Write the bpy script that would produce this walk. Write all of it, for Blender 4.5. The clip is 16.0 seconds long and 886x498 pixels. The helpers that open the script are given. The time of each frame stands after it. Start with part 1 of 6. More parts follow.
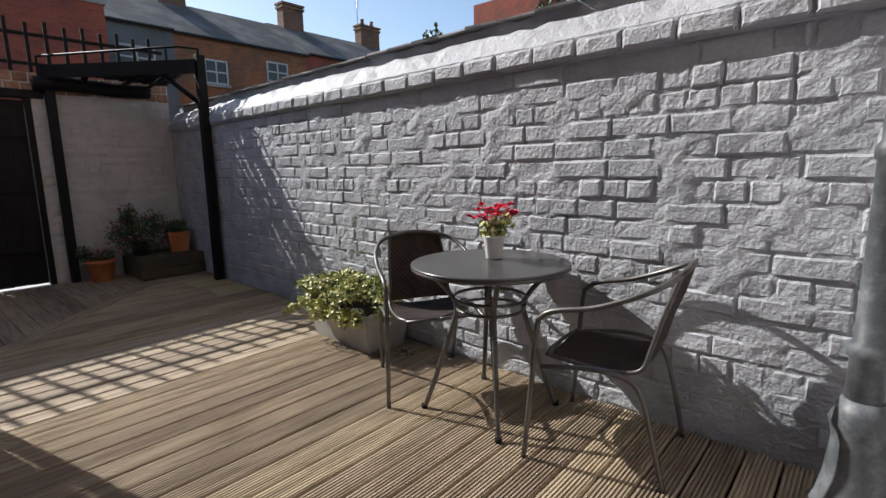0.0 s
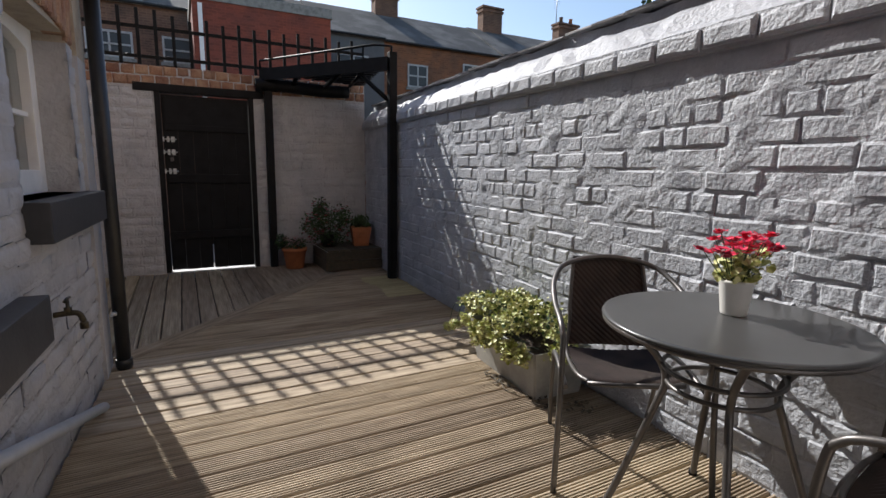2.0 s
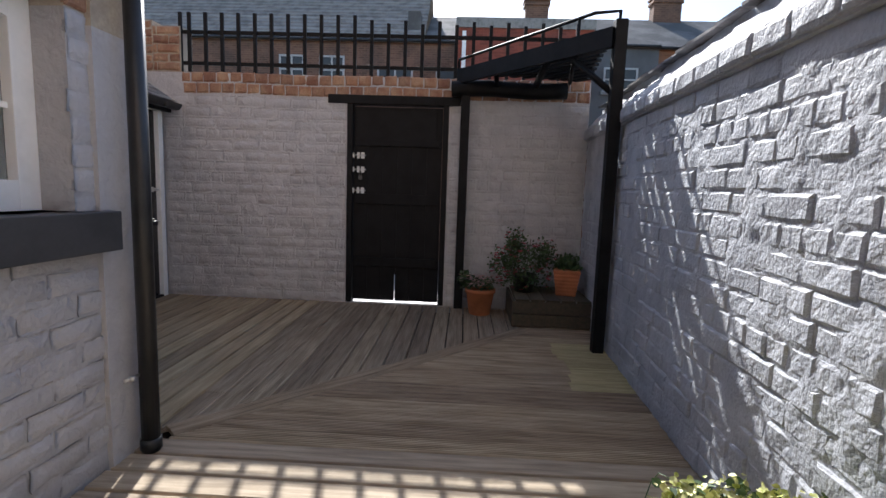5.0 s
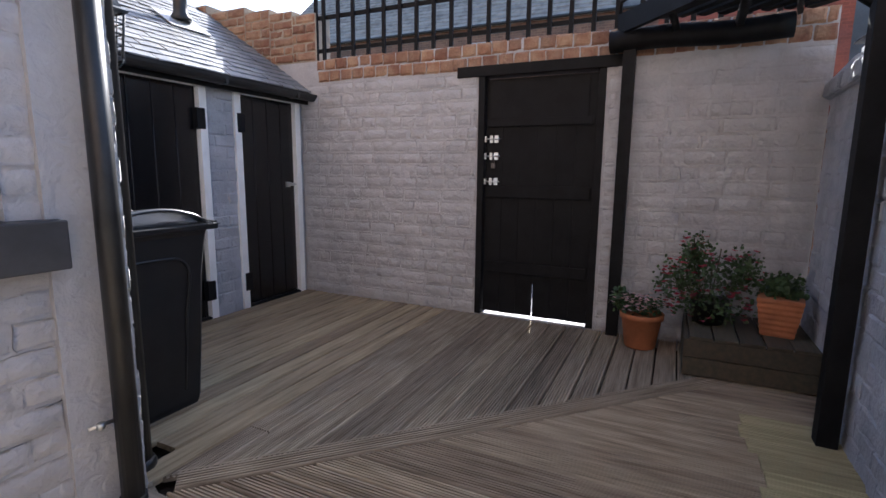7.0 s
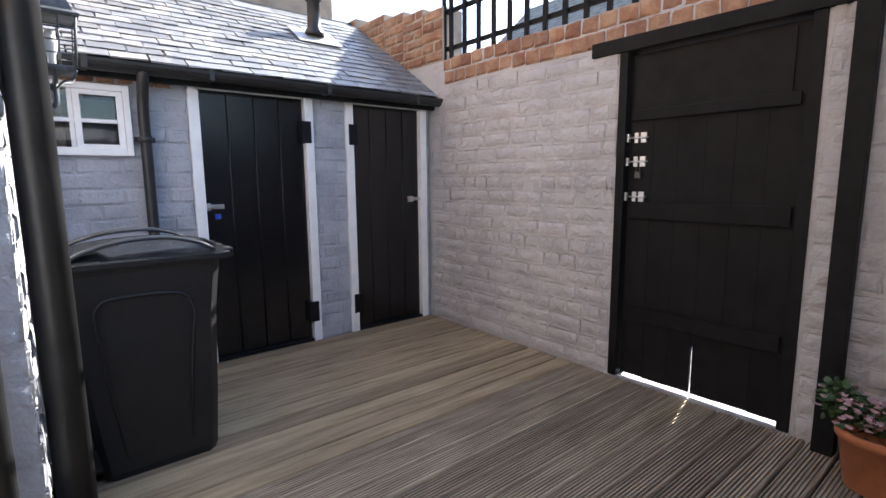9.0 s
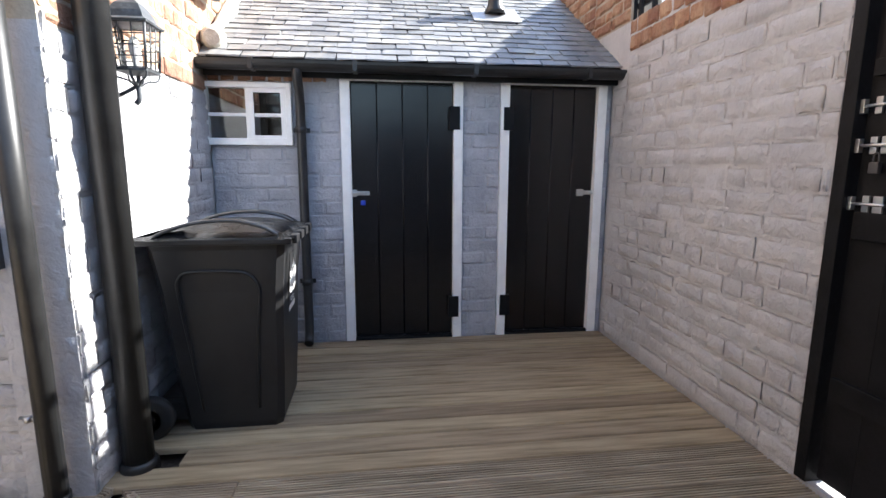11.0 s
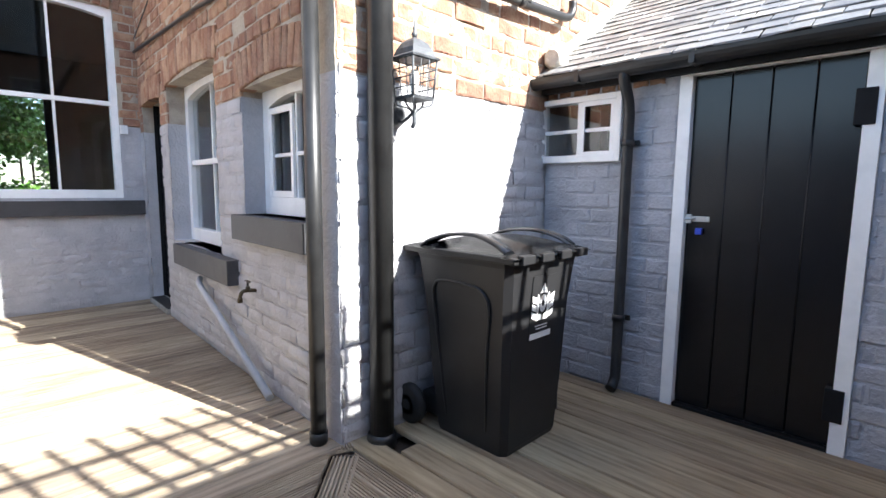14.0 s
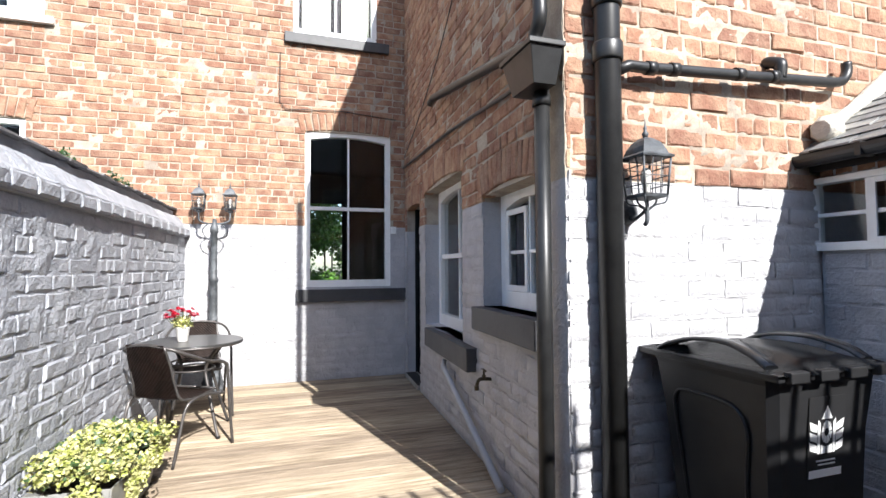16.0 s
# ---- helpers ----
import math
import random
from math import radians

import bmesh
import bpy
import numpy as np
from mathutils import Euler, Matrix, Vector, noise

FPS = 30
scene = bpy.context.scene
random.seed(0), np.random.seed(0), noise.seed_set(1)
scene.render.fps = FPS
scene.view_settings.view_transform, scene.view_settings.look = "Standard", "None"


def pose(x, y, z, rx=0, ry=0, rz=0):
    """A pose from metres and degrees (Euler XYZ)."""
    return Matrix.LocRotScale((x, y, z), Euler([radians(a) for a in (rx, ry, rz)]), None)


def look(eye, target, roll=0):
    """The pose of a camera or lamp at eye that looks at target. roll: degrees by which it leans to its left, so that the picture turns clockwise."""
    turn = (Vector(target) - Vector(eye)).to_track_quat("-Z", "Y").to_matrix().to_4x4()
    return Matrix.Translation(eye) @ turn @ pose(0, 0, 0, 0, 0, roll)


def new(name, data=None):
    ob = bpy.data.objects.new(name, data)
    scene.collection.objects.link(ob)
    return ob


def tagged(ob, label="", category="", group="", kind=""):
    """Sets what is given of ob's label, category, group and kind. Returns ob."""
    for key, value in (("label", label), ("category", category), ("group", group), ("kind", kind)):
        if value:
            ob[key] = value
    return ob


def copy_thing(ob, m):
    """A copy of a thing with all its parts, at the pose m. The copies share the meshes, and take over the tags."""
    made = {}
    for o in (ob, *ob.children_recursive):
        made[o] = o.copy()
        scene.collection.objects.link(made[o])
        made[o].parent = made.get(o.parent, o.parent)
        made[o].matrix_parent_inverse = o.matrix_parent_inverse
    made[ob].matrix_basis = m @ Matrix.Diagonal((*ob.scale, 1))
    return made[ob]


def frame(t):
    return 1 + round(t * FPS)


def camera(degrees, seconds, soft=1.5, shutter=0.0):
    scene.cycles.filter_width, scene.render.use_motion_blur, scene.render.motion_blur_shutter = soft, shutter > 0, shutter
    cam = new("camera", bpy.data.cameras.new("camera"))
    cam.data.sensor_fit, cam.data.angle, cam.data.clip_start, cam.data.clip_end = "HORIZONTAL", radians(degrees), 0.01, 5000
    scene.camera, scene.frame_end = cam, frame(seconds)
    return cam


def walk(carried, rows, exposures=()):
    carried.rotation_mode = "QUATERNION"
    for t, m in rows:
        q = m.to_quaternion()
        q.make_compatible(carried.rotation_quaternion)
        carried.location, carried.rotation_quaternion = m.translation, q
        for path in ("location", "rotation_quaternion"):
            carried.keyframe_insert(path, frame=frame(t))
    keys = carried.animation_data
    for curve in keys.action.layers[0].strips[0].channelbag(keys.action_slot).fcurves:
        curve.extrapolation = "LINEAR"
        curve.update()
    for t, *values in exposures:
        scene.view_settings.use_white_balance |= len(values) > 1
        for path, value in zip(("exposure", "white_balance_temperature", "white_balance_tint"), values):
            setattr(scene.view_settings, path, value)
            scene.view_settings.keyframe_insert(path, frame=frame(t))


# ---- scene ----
cam = camera(84.1, 16.0)
PATH = [
    (0, (-0.332, 0.669, 1.201), (-1.637, 2.149, 0.876), -1.0),
    (0.5, (-0.413, 0.745, 1.202), (-1.842, 2.103, 0.868), -0.4),
    (1, (-0.523, 0.818, 1.209), (-2.056, 2.059, 0.874), 0.6),
    (1.5, (-0.645, 0.913, 1.212), (-2.284, 2.014, 0.891), 1.3),
    (2, (-0.791, 1.051, 1.209), (-2.537, 1.973, 0.892), 0.9),
    (2.5, (-0.954, 1.241, 1.211), (-2.789, 1.972, 0.898), 0.1),
    (3, (-1.144, 1.397, 1.206), (-3.038, 1.967, 0.908), 0.3),
    (3.5, (-1.404, 1.562, 1.216), (-3.337, 1.974, 0.912), 0.6),
    (4, (-1.687, 1.694, 1.216), (-3.646, 1.97, 0.921), 1.2),
    (4.2, (-1.795, 1.764, 1.191), (-3.766, 1.967, 0.917), 1.3),
    (6.3, (-2.778, 2.304, 1.245), (-4.672, 1.747, 0.926), 1.2),
    (6.5, (-2.902, 2.325, 1.248), (-4.769, 1.684, 0.924), 0.7),
    (7, (-3.175, 2.37, 1.23), (-4.962, 1.528, 0.918), 0.6),
    (7.5, (-3.465, 2.438, 1.299), (-5.14, 1.402, 0.953), 0.1),
    (8, (-3.743, 2.473, 1.299), (-5.307, 1.271, 0.965), -0.1),
    (8.5, (-4.048, 2.52, 1.274), (-5.469, 1.146, 0.972), -0.3),
    (8.7, (-4.159, 2.525, 1.271), (-5.518, 1.087, 0.978), -0.4),
    (10.8, (-5.315, 2.543, 1.283), (-5.682, 0.604, 0.958), 0.00),
    (11, (-5.376, 2.515, 1.279), (-5.636, 0.560, 0.949), 0.20),
    (11.5, (-5.554, 2.395, 1.291), (-5.500, 0.426, 0.940), 1.00),
    (12, (-5.725, 2.259, 1.257), (-5.358, 0.319, 0.937), 1.53),
    (12.5, (-5.852, 2.166, 1.232), (-5.210, 0.290, 0.969), 1.58),
    (13, (-6.038, 2.047, 1.239), (-5.120, 0.285, 1.005), 1.20),
    (13.5, (-6.146, 1.929, 1.240), (-4.985, 0.320, 0.992), 0.80),
    (14, (-6.199, 1.851, 1.239), (-4.790, 0.453, 0.998), 0.57),
    (14.5, (-6.221, 1.824, 1.249), (-4.592, 0.683, 1.045), 0.30),
    (15, (-6.237, 1.829, 1.278), (-4.464, 0.916, 1.127), -0.48),
    (15.5, (-6.248, 1.846, 1.297), (-4.396, 1.094, 1.244), -0.72),
    (16, (-6.262, 1.864, 1.337), (-4.362, 1.248, 1.415), -0.38),
]
EXPOSURES = [(0.0, 0.45, 6350, 10), (4.0, 0.75, 6250, 10), (6.5, 1.5, 6000, 13), (7.5, 1.66, 6000, 13), (8.5, 2.03, 6200, 12), (11.0, 2.1, 6300, 9), (12.5, 2.3, 6300, 9), (13.5, 2.2, 6300, 9), (14.5, 1.9, 6200, 9), (16.0, 1.1, 6200, 10)]
walk(cam, [(t, look(eye, target, roll)) for t, eye, target, roll in PATH], EXPOSURES)

# ---- daylight ----
SUN_EL, SUN_AZ = radians(36), math.atan2(-0.972, -0.234)
world = bpy.data.worlds.new("sky")
scene.world = world
world.use_nodes = True
sky = world.node_tree.nodes.new("ShaderNodeTexSky")
sky.sky_type, sky.sun_disc = "NISHITA", False
sky.sun_elevation, sky.sun_rotation = SUN_EL, SUN_AZ
world.node_tree.links.new(sky.outputs[0], world.node_tree.nodes["Background"].inputs[0])
world.node_tree.nodes["Background"].inputs[1].default_value = 0.125
sun = new("sun", bpy.data.lights.new("sun", "SUN"))
sun.data.energy, sun.data.angle, sun.data.color = 5.0, radians(0.5), (1.0, 0.96, 0.90)
sun.matrix_world = look((0, 0, 0), (0.972 * math.cos(SUN_EL), 0.234 * math.cos(SUN_EL), -math.sin(SUN_EL)))


# ---- materials ----
def material(name, color, rough=0.6, metal=0.0, vary=0.15, scale=6.0, bump=0.3, fine=60.0, depth=0.004, per=0.0, other=None, mix=(0.45, 0.65), coords="Object", lumps=0.0):
    """A surface with broad and fine variation, relief, and a shade of its own for each piece."""
    m = bpy.data.materials.new(name)
    m.use_nodes = True
    nt = m.node_tree
    bs = nt.nodes["Principled BSDF"]
    tc = nt.nodes.new("ShaderNodeNewGeometry" if coords == "World" else "ShaderNodeTexCoord")
    out = tc.outputs["Position" if coords == "World" else "Object"]
    broad, grain = nt.nodes.new("ShaderNodeTexNoise"), nt.nodes.new("ShaderNodeTexNoise")
    broad.inputs["Scale"].default_value, grain.inputs["Scale"].default_value = scale, fine
    broad.inputs["Detail"].default_value, grain.inputs["Detail"].default_value = 5, 6
    for n in (broad, grain):
        nt.links.new(out, n.inputs["Vector"])
    ramp = nt.nodes.new("ShaderNodeMapRange")
    ramp.inputs[1].default_value, ramp.inputs[2].default_value = mix
    nt.links.new(broad.outputs[0], ramp.inputs[0])
    two = nt.nodes.new("ShaderNodeMix")
    two.data_type = "RGBA"
    other = other or tuple(c * (1 - vary * 1.6) for c in color)
    two.inputs[6].default_value, two.inputs[7].default_value = (*color, 1), (*other, 1)
    nt.links.new(ramp.outputs[0], two.inputs[0])
    hsv = nt.nodes.new("ShaderNodeHueSaturation")
    nt.links.new(two.outputs[2], hsv.inputs["Color"])
    val = nt.nodes.new("ShaderNodeMath")
    val.operation = "MULTIPLY_ADD"
    nt.links.new(grain.outputs[0], val.inputs[0])
    val.inputs[1].default_value, val.inputs[2].default_value = vary * 2, 1 - vary
    last = val
    if per:
        info, add = nt.nodes.new("ShaderNodeObjectInfo"), nt.nodes.new("ShaderNodeMath")
        geo, sm, fr = nt.nodes.new("ShaderNodeNewGeometry"), nt.nodes.new("ShaderNodeMath"), nt.nodes.new("ShaderNodeMath")
        sm.operation, fr.operation = "ADD", "FRACT"
        nt.links.new(info.outputs["Random"], sm.inputs[0])
        nt.links.new(geo.outputs["Random Per Island"], sm.inputs[1])
        nt.links.new(sm.outputs[0], fr.inputs[0])
        add.operation = "MULTIPLY_ADD"
        nt.links.new(fr.outputs[0], add.inputs[0])
        add.inputs[1].default_value = per * 2
        nt.links.new(val.outputs[0], add.inputs[2])
        sub = nt.nodes.new("ShaderNodeMath")
        sub.operation = "SUBTRACT"
        nt.links.new(add.outputs[0], sub.inputs[0])
        sub.inputs[1].default_value = per
        last = sub
        hue = nt.nodes.new("ShaderNodeMath")
        hue.operation = "MULTIPLY_ADD"
        nt.links.new(fr.outputs[0], hue.inputs[0])
        hue.inputs[1].default_value, hue.inputs[2].default_value = per * 0.05, 0.5 - per * 0.025
        nt.links.new(hue.outputs[0], hsv.inputs["Hue"])
    nt.links.new(last.outputs[0], hsv.inputs["Value"])
    nt.links.new(hsv.outputs[0], bs.inputs["Base Color"])
    bs.inputs["Roughness"].default_value, bs.inputs["Metallic"].default_value = rough, metal
    if bump:
        b = nt.nodes.new("ShaderNodeBump")
        b.inputs["Strength"].default_value, b.inputs["Distance"].default_value = bump, depth
        nt.links.new(grain.outputs[0], b.inputs["Height"])
        nt.links.new(b.outputs[0], bs.inputs["Normal"])
        if lumps:
            mid, b2 = nt.nodes.new("ShaderNodeTexNoise"), nt.nodes.new("ShaderNodeBump")
            mid.inputs["Scale"].default_value, mid.inputs["Detail"].default_value, mid.inputs["Distortion"].default_value = 14.0, 3, 0.8
            b2.inputs["Strength"].default_value, b2.inputs["Distance"].default_value = 0.8, lumps
            nt.links.new(out, mid.inputs["Vector"])
            nt.links.new(mid.outputs[0], b2.inputs["Height"])
            nt.links.new(b2.outputs[0], b.inputs["Normal"])
    return m


def wood(name, color, other, stretch=(1, 12, 12), rough=0.75, per=0.2, bump=0.35):
    """Timber with its grain along the piece's own x."""
    m = material(name, color, rough, 0, 0.14, 3.0, bump, 30.0, 0.003, per, other, (0.35, 0.7))
    nt = m.node_tree
    tc = next(n for n in nt.nodes if n.type == "TEX_COORD")
    mp = nt.nodes.new("ShaderNodeMapping")
    mp.inputs["Scale"].default_value = stretch
    info, shift = nt.nodes.new("ShaderNodeObjectInfo"), nt.nodes.new("ShaderNodeVectorMath")
    shift.operation = "MULTIPLY_ADD"
    nt.links.new(info.outputs["Random"], shift.inputs[0])
    shift.inputs[1].default_value = (37.0, 53.0, 71.0)
    nt.links.new(tc.outputs["Object"], shift.inputs[2])
    nt.links.new(shift.outputs[0], mp.inputs["Vector"])
    for n in nt.nodes:
        if n.type == "TEX_NOISE":
            nt.links.new(mp.outputs[0], n.inputs["Vector"])
    return m


def glass(name, tint=(0.9, 0.95, 0.95)):
    m = bpy.data.materials.new(name)
    m.use_nodes = True
    bs = m.node_tree.nodes["Principled BSDF"]
    bs.inputs["Base Color"].default_value = (*tint, 1)
    bs.inputs["Roughness"].default_value, bs.inputs["Transmission Weight"].default_value, bs.inputs["IOR"].default_value = 0.02, 1.0, 1.45
    return m


GREY = material("masonry_paint", (0.41, 0.42, 0.45), 0.65, 0, 0.14, 5.0, 0.8, 60.0, 0.009, 0.08, (0.33, 0.34, 0.37), (0.42, 0.62), "World", 0.010)
PALE = material("masonry_paint_pale", (0.46, 0.455, 0.465), 0.65, 0, 0.09, 4.0, 0.6, 50.0, 0.009, 0.04, (0.40, 0.395, 0.41), (0.45, 0.65), "World", 0.016)
BRICK = material("red_brick", (0.27, 0.135, 0.085), 0.88, 0, 0.30, 8.0, 0.8, 60.0, 0.008, 0.22, (0.38, 0.24, 0.155), (0.38, 0.62), "World", 0.014)
MORTAR = material("lime_mortar", (0.43, 0.37, 0.29), 0.9, 0, 0.25, 6.0, 0.5, 80.0, 0.004, 0, (0.30, 0.25, 0.20), coords="World")
DECK = wood("weathered_deck", (0.42, 0.34, 0.25), (0.22, 0.172, 0.12), per=0.24, bump=0.7)
DECK_SMOOTH = wood("pale_deck", (0.38, 0.295, 0.19), (0.22, 0.165, 0.10), per=0.28, bump=0.7)
DECK_YELLOW = wood("yellowish_deck", (0.52, 0.46, 0.27), (0.34, 0.30, 0.17), per=0.15, bump=0.7)
BLACK = material("black_gloss_paint", (0.007, 0.007, 0.008), 0.22, 0, 0.2, 8.0, 0.12, 50.0, 0.002)
BLACK_MATT = material("black_timber", (0.008, 0.008, 0.009), 0.6, 0, 0.3, 8.0, 0.4, 50.0, 0.004)
PIPE = material("black_pipe", (0.022, 0.022, 0.022), 0.40, 0, 0.25, 8.0, 0.1, 60.0, 0.002)
PLASTIC = material("bin_plastic", (0.016, 0.016, 0.017), 0.45, 0, 0.15, 10.0, 0.15, 200.0, 0.001)
WHITE = material("white_gloss_paint", (0.92, 0.92, 0.90), 0.35, 0, 0.04, 8.0, 0.1, 40.0, 0.002)
SILL = material("painted_sill", (0.055, 0.055, 0.058), 0.5, 0, 0.15, 8.0, 0.25, 50.0, 0.003)
SLATE = material("roof_slate", (0.19, 0.195, 0.20), 0.42, 0, 0.2, 7.0, 0.5, 50.0, 0.006, 0.25, (0.29, 0.285, 0.265), coords="World")
CONCRETE = material("concrete", (0.32, 0.31, 0.28), 0.85, 0, 0.2, 8.0, 0.5, 60.0, 0.004)
METAL = material("grey_metal", (0.13, 0.12, 0.115), 0.38, 0.6, 0.15, 10.0, 0.1, 80.0, 0.001)
BRIGHT = material("zinc_bolt", (0.65, 0.65, 0.63), 0.3, 0.9, 0.1, 10.0, 0.1, 80.0, 0.001)
RATTAN = material("brown_rattan", (0.055, 0.035, 0.028), 0.5, 0, 0.3, 10.0, 0.4, 200.0, 0.002)
TABLE = material("table_top_glass", (0.055, 0.055, 0.055), 0.3, 0.0, 0.08, 4.0, 0.05, 60.0, 0.001)
LAMP_IRON = material("lamp_post_paint", (0.06, 0.065, 0.07), 0.5, 0.0, 0.35, 10.0, 0.2, 80.0, 0.002, 0, (0.13, 0.14, 0.15))
PLANTER = material("galvanised_planter", (0.40, 0.40, 0.385), 0.5, 0.2, 0.15, 6.0, 0.15, 40.0, 0.002)
TERRACOTTA = material("terracotta", (0.45, 0.16, 0.07), 0.8, 0, 0.15, 8.0, 0.3, 60.0, 0.002)
POT_WHITE = material("white_pot", (0.72, 0.70, 0.66), 0.4, 0, 0.05, 8.0, 0.1, 60.0, 0.001)
SOIL = material("soil", (0.05, 0.035, 0.025), 0.95, 0, 0.3, 20.0, 0.8, 90.0, 0.01)
LEAF = material("ivy_leaf", (0.30, 0.33, 0.07), 0.45, 0, 0.1, 25.0, 0.1, 60.0, 0.001, 0.35, (0.60, 0.58, 0.28), (0.40, 0.56))
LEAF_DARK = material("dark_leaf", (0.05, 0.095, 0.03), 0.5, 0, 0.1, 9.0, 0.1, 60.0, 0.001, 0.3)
PETAL = material("red_petal", (0.72, 0.025, 0.09), 0.6, 0, 0.1, 9.0, 0.0, 60.0, 0.001, 0.2)
PETAL_DEEP = material("fuchsia_petal", (0.34, 0.015, 0.05), 0.6, 0, 0.1, 9.0, 0.0, 60.0, 0.001, 0.2)
PETAL_PALE = material("pale_pink_petal", (0.52, 0.32, 0.32), 0.6, 0, 0.1, 9.0, 0.0, 60.0, 0.001, 0.2)
GLASS = glass("window_glass")
EARTH = material("earth", (0.10, 0.085, 0.06), 0.95, 0, 0.3, 2.0, 0.5, 20.0, 0.02, coords="World")
# Near-black room walls: the dimness indoors is put into the colour.
DARK = material("room_shade_colour", (0.05, 0.045, 0.04), 0.9, 0, 0.1, 3.0, 0.0)
TILE = material("concrete_tile", (0.30, 0.27, 0.24), 0.8, 0, 0.2, 3.0, 0.4, 30.0, 0.01, 0.1)
BLUE = material("blue_plastic", (0.03, 0.07, 0.5), 0.4, 0, 0.05, 8, 0, 60)


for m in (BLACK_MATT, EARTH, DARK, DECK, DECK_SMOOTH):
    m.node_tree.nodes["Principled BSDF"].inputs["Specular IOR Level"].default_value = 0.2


# ---- mesh helpers ----
def box(bm, x0, x1, y0, y1, z0, z1, bevel=0.0):
    r = bmesh.ops.create_cube(bm, size=1)
    for v in r["verts"]:
        v.co = ((x0 + x1) / 2 + v.co.x * (x1 - x0), (y0 + y1) / 2 + v.co.y * (y1 - y0), (z0 + z1) / 2 + v.co.z * (z1 - z0))
    if bevel:
        edges = list({e for v in r["verts"] for e in v.link_edges})
        bmesh.ops.bevel(bm, geom=edges, offset=bevel, segments=2, affect="EDGES", profile=0.6)
    return r["verts"]


def tube(bm, points, radius, sides=10, closed=False, caps=True):
    """A round bar along a line of points; radius may be a list."""
    pts = [Vector(p) for p in points]
    n = len(pts)
    rad = radius if isinstance(radius, (list, tuple)) else [radius] * n
    side = None
    rings = []
    for i, p in enumerate(pts):
        a = pts[(i - 1) % n] if (i or closed) else p
        b = pts[(i + 1) % n] if (i < n - 1 or closed) else p
        d = (b - a).normalized()
        if side is None:
            side = d.cross(Vector((0.3, 0.5, 0.9) if abs(d.z) < 0.9 else (1, 0.2, 0))).normalized()
        side = (side - d * side.dot(d)).normalized()
        up = d.cross(side)
        rings.append([bm.verts.new(p + (side * math.cos(2 * math.pi * k / sides) + up * math.sin(2 * math.pi * k / sides)) * rad[i]) for k in range(sides)])
    for i in range(n if closed else n - 1):
        a, b = rings[i], rings[(i + 1) % n]
        for k in range(sides):
            f = bm.faces.new((a[k], a[(k + 1) % sides], b[(k + 1) % sides], b[k]))
            f.smooth = True
    if caps and not closed:
        bm.faces.new(rings[0][::-1])
        bm.faces.new(rings[-1])


def lathe(bm, profile, at=(0, 0, 0), sides=24, smooth=True, squash=(1, 1)):
    """A turned shape from (radius, height) pairs."""
    rings = []
    for r, z in profile:
        rings.append([bm.verts.new((at[0] + r * squash[0] * math.cos(2 * math.pi * k / sides), at[1] + r * squash[1] * math.sin(2 * math.pi * k / sides), at[2] + z)) for k in range(sides)])
    for a, b in zip(rings, rings[1:]):
        for k in range(sides):
            f = bm.faces.new((a[k], a[(k + 1) % sides], b[(k + 1) % sides], b[k]))
            f.smooth = smooth
    bm.faces.new(rings[0][::-1])
    bm.faces.new(rings[-1])


def curve_points(pts, steps=8):
    """A smooth line through the points."""
    p = [Vector(q) for q in pts]
    p = [p[0] * 2 - p[1]] + p + [p[-1] * 2 - p[-2]]
    out = []
    for i in range(1, len(p) - 2):
        for s in range(steps):
            t = s / steps
            out.append(0.5 * (2 * p[i] + (p[i + 1] - p[i - 1]) * t + (2 * p[i - 1] - 5 * p[i] + 4 * p[i + 1] - p[i + 2]) * t * t + (3 * p[i] - p[i - 1] - 3 * p[i + 1] + p[i + 2]) * t ** 3))
    out.append(p[-2])
    return out


def mesh_of(bm, name, mat):
    bmesh.ops.recalc_face_normals(bm, faces=bm.faces)
    me = bpy.data.meshes.new(name)
    bm.to_mesh(me)
    bm.free()
    for m in (mat if isinstance(mat, (list, tuple)) else (mat,)):
        me.materials.append(m)
    return me


def part(name, bm, mat, parent=None, label="", kind=""):
    ob = new(name, mesh_of(bm, name, mat))
    ob.parent = parent
    return tagged(ob, label, kind=kind)


def block(name, dims, mat, parent=None, label="", bevel=0.0, kind=""):
    bm = bmesh.new()
    box(bm, *dims, bevel)
    return part(name, bm, mat, parent, label, kind)


def thing(name, m, label, category, group="", kind=""):
    ob = new(name)
    ob.empty_display_size = 0.1
    ob.matrix_world = m
    return tagged(ob, label, category, group, kind)


def rot(x, y, z=0, rz=0):
    return pose(x, y, z, 0, 0, rz)


# ---- walls ----
# A wall runs from p to q; its own x goes along it, its own y points out of its seen face.
def wall_pose(p, q, z=0):
    return pose(p[0], p[1], z, 0, 0, math.degrees(math.atan2(q[1] - p[1], q[0] - p[0])))


def cut(spans, holes, z0, z1):
    """Rectangles of a wall around its openings."""
    x0, x1 = spans
    xs = sorted({x0, x1, *[h[0] for h in holes], *[h[1] for h in holes]})
    out = []
    for a, b in zip(xs, xs[1:]):
        if b <= x0 or a >= x1:
            continue
        cuts = sorted((h[2], h[3]) for h in holes if h[0] <= a and h[1] >= b)
        z = z0
        for c, d in cuts:
            if c > z and z < z1:
                out.append((a, b, z, min(c, z1)))
            z = max(z, d)
        if z < z1:
            out.append((a, b, z, z1))
    return out


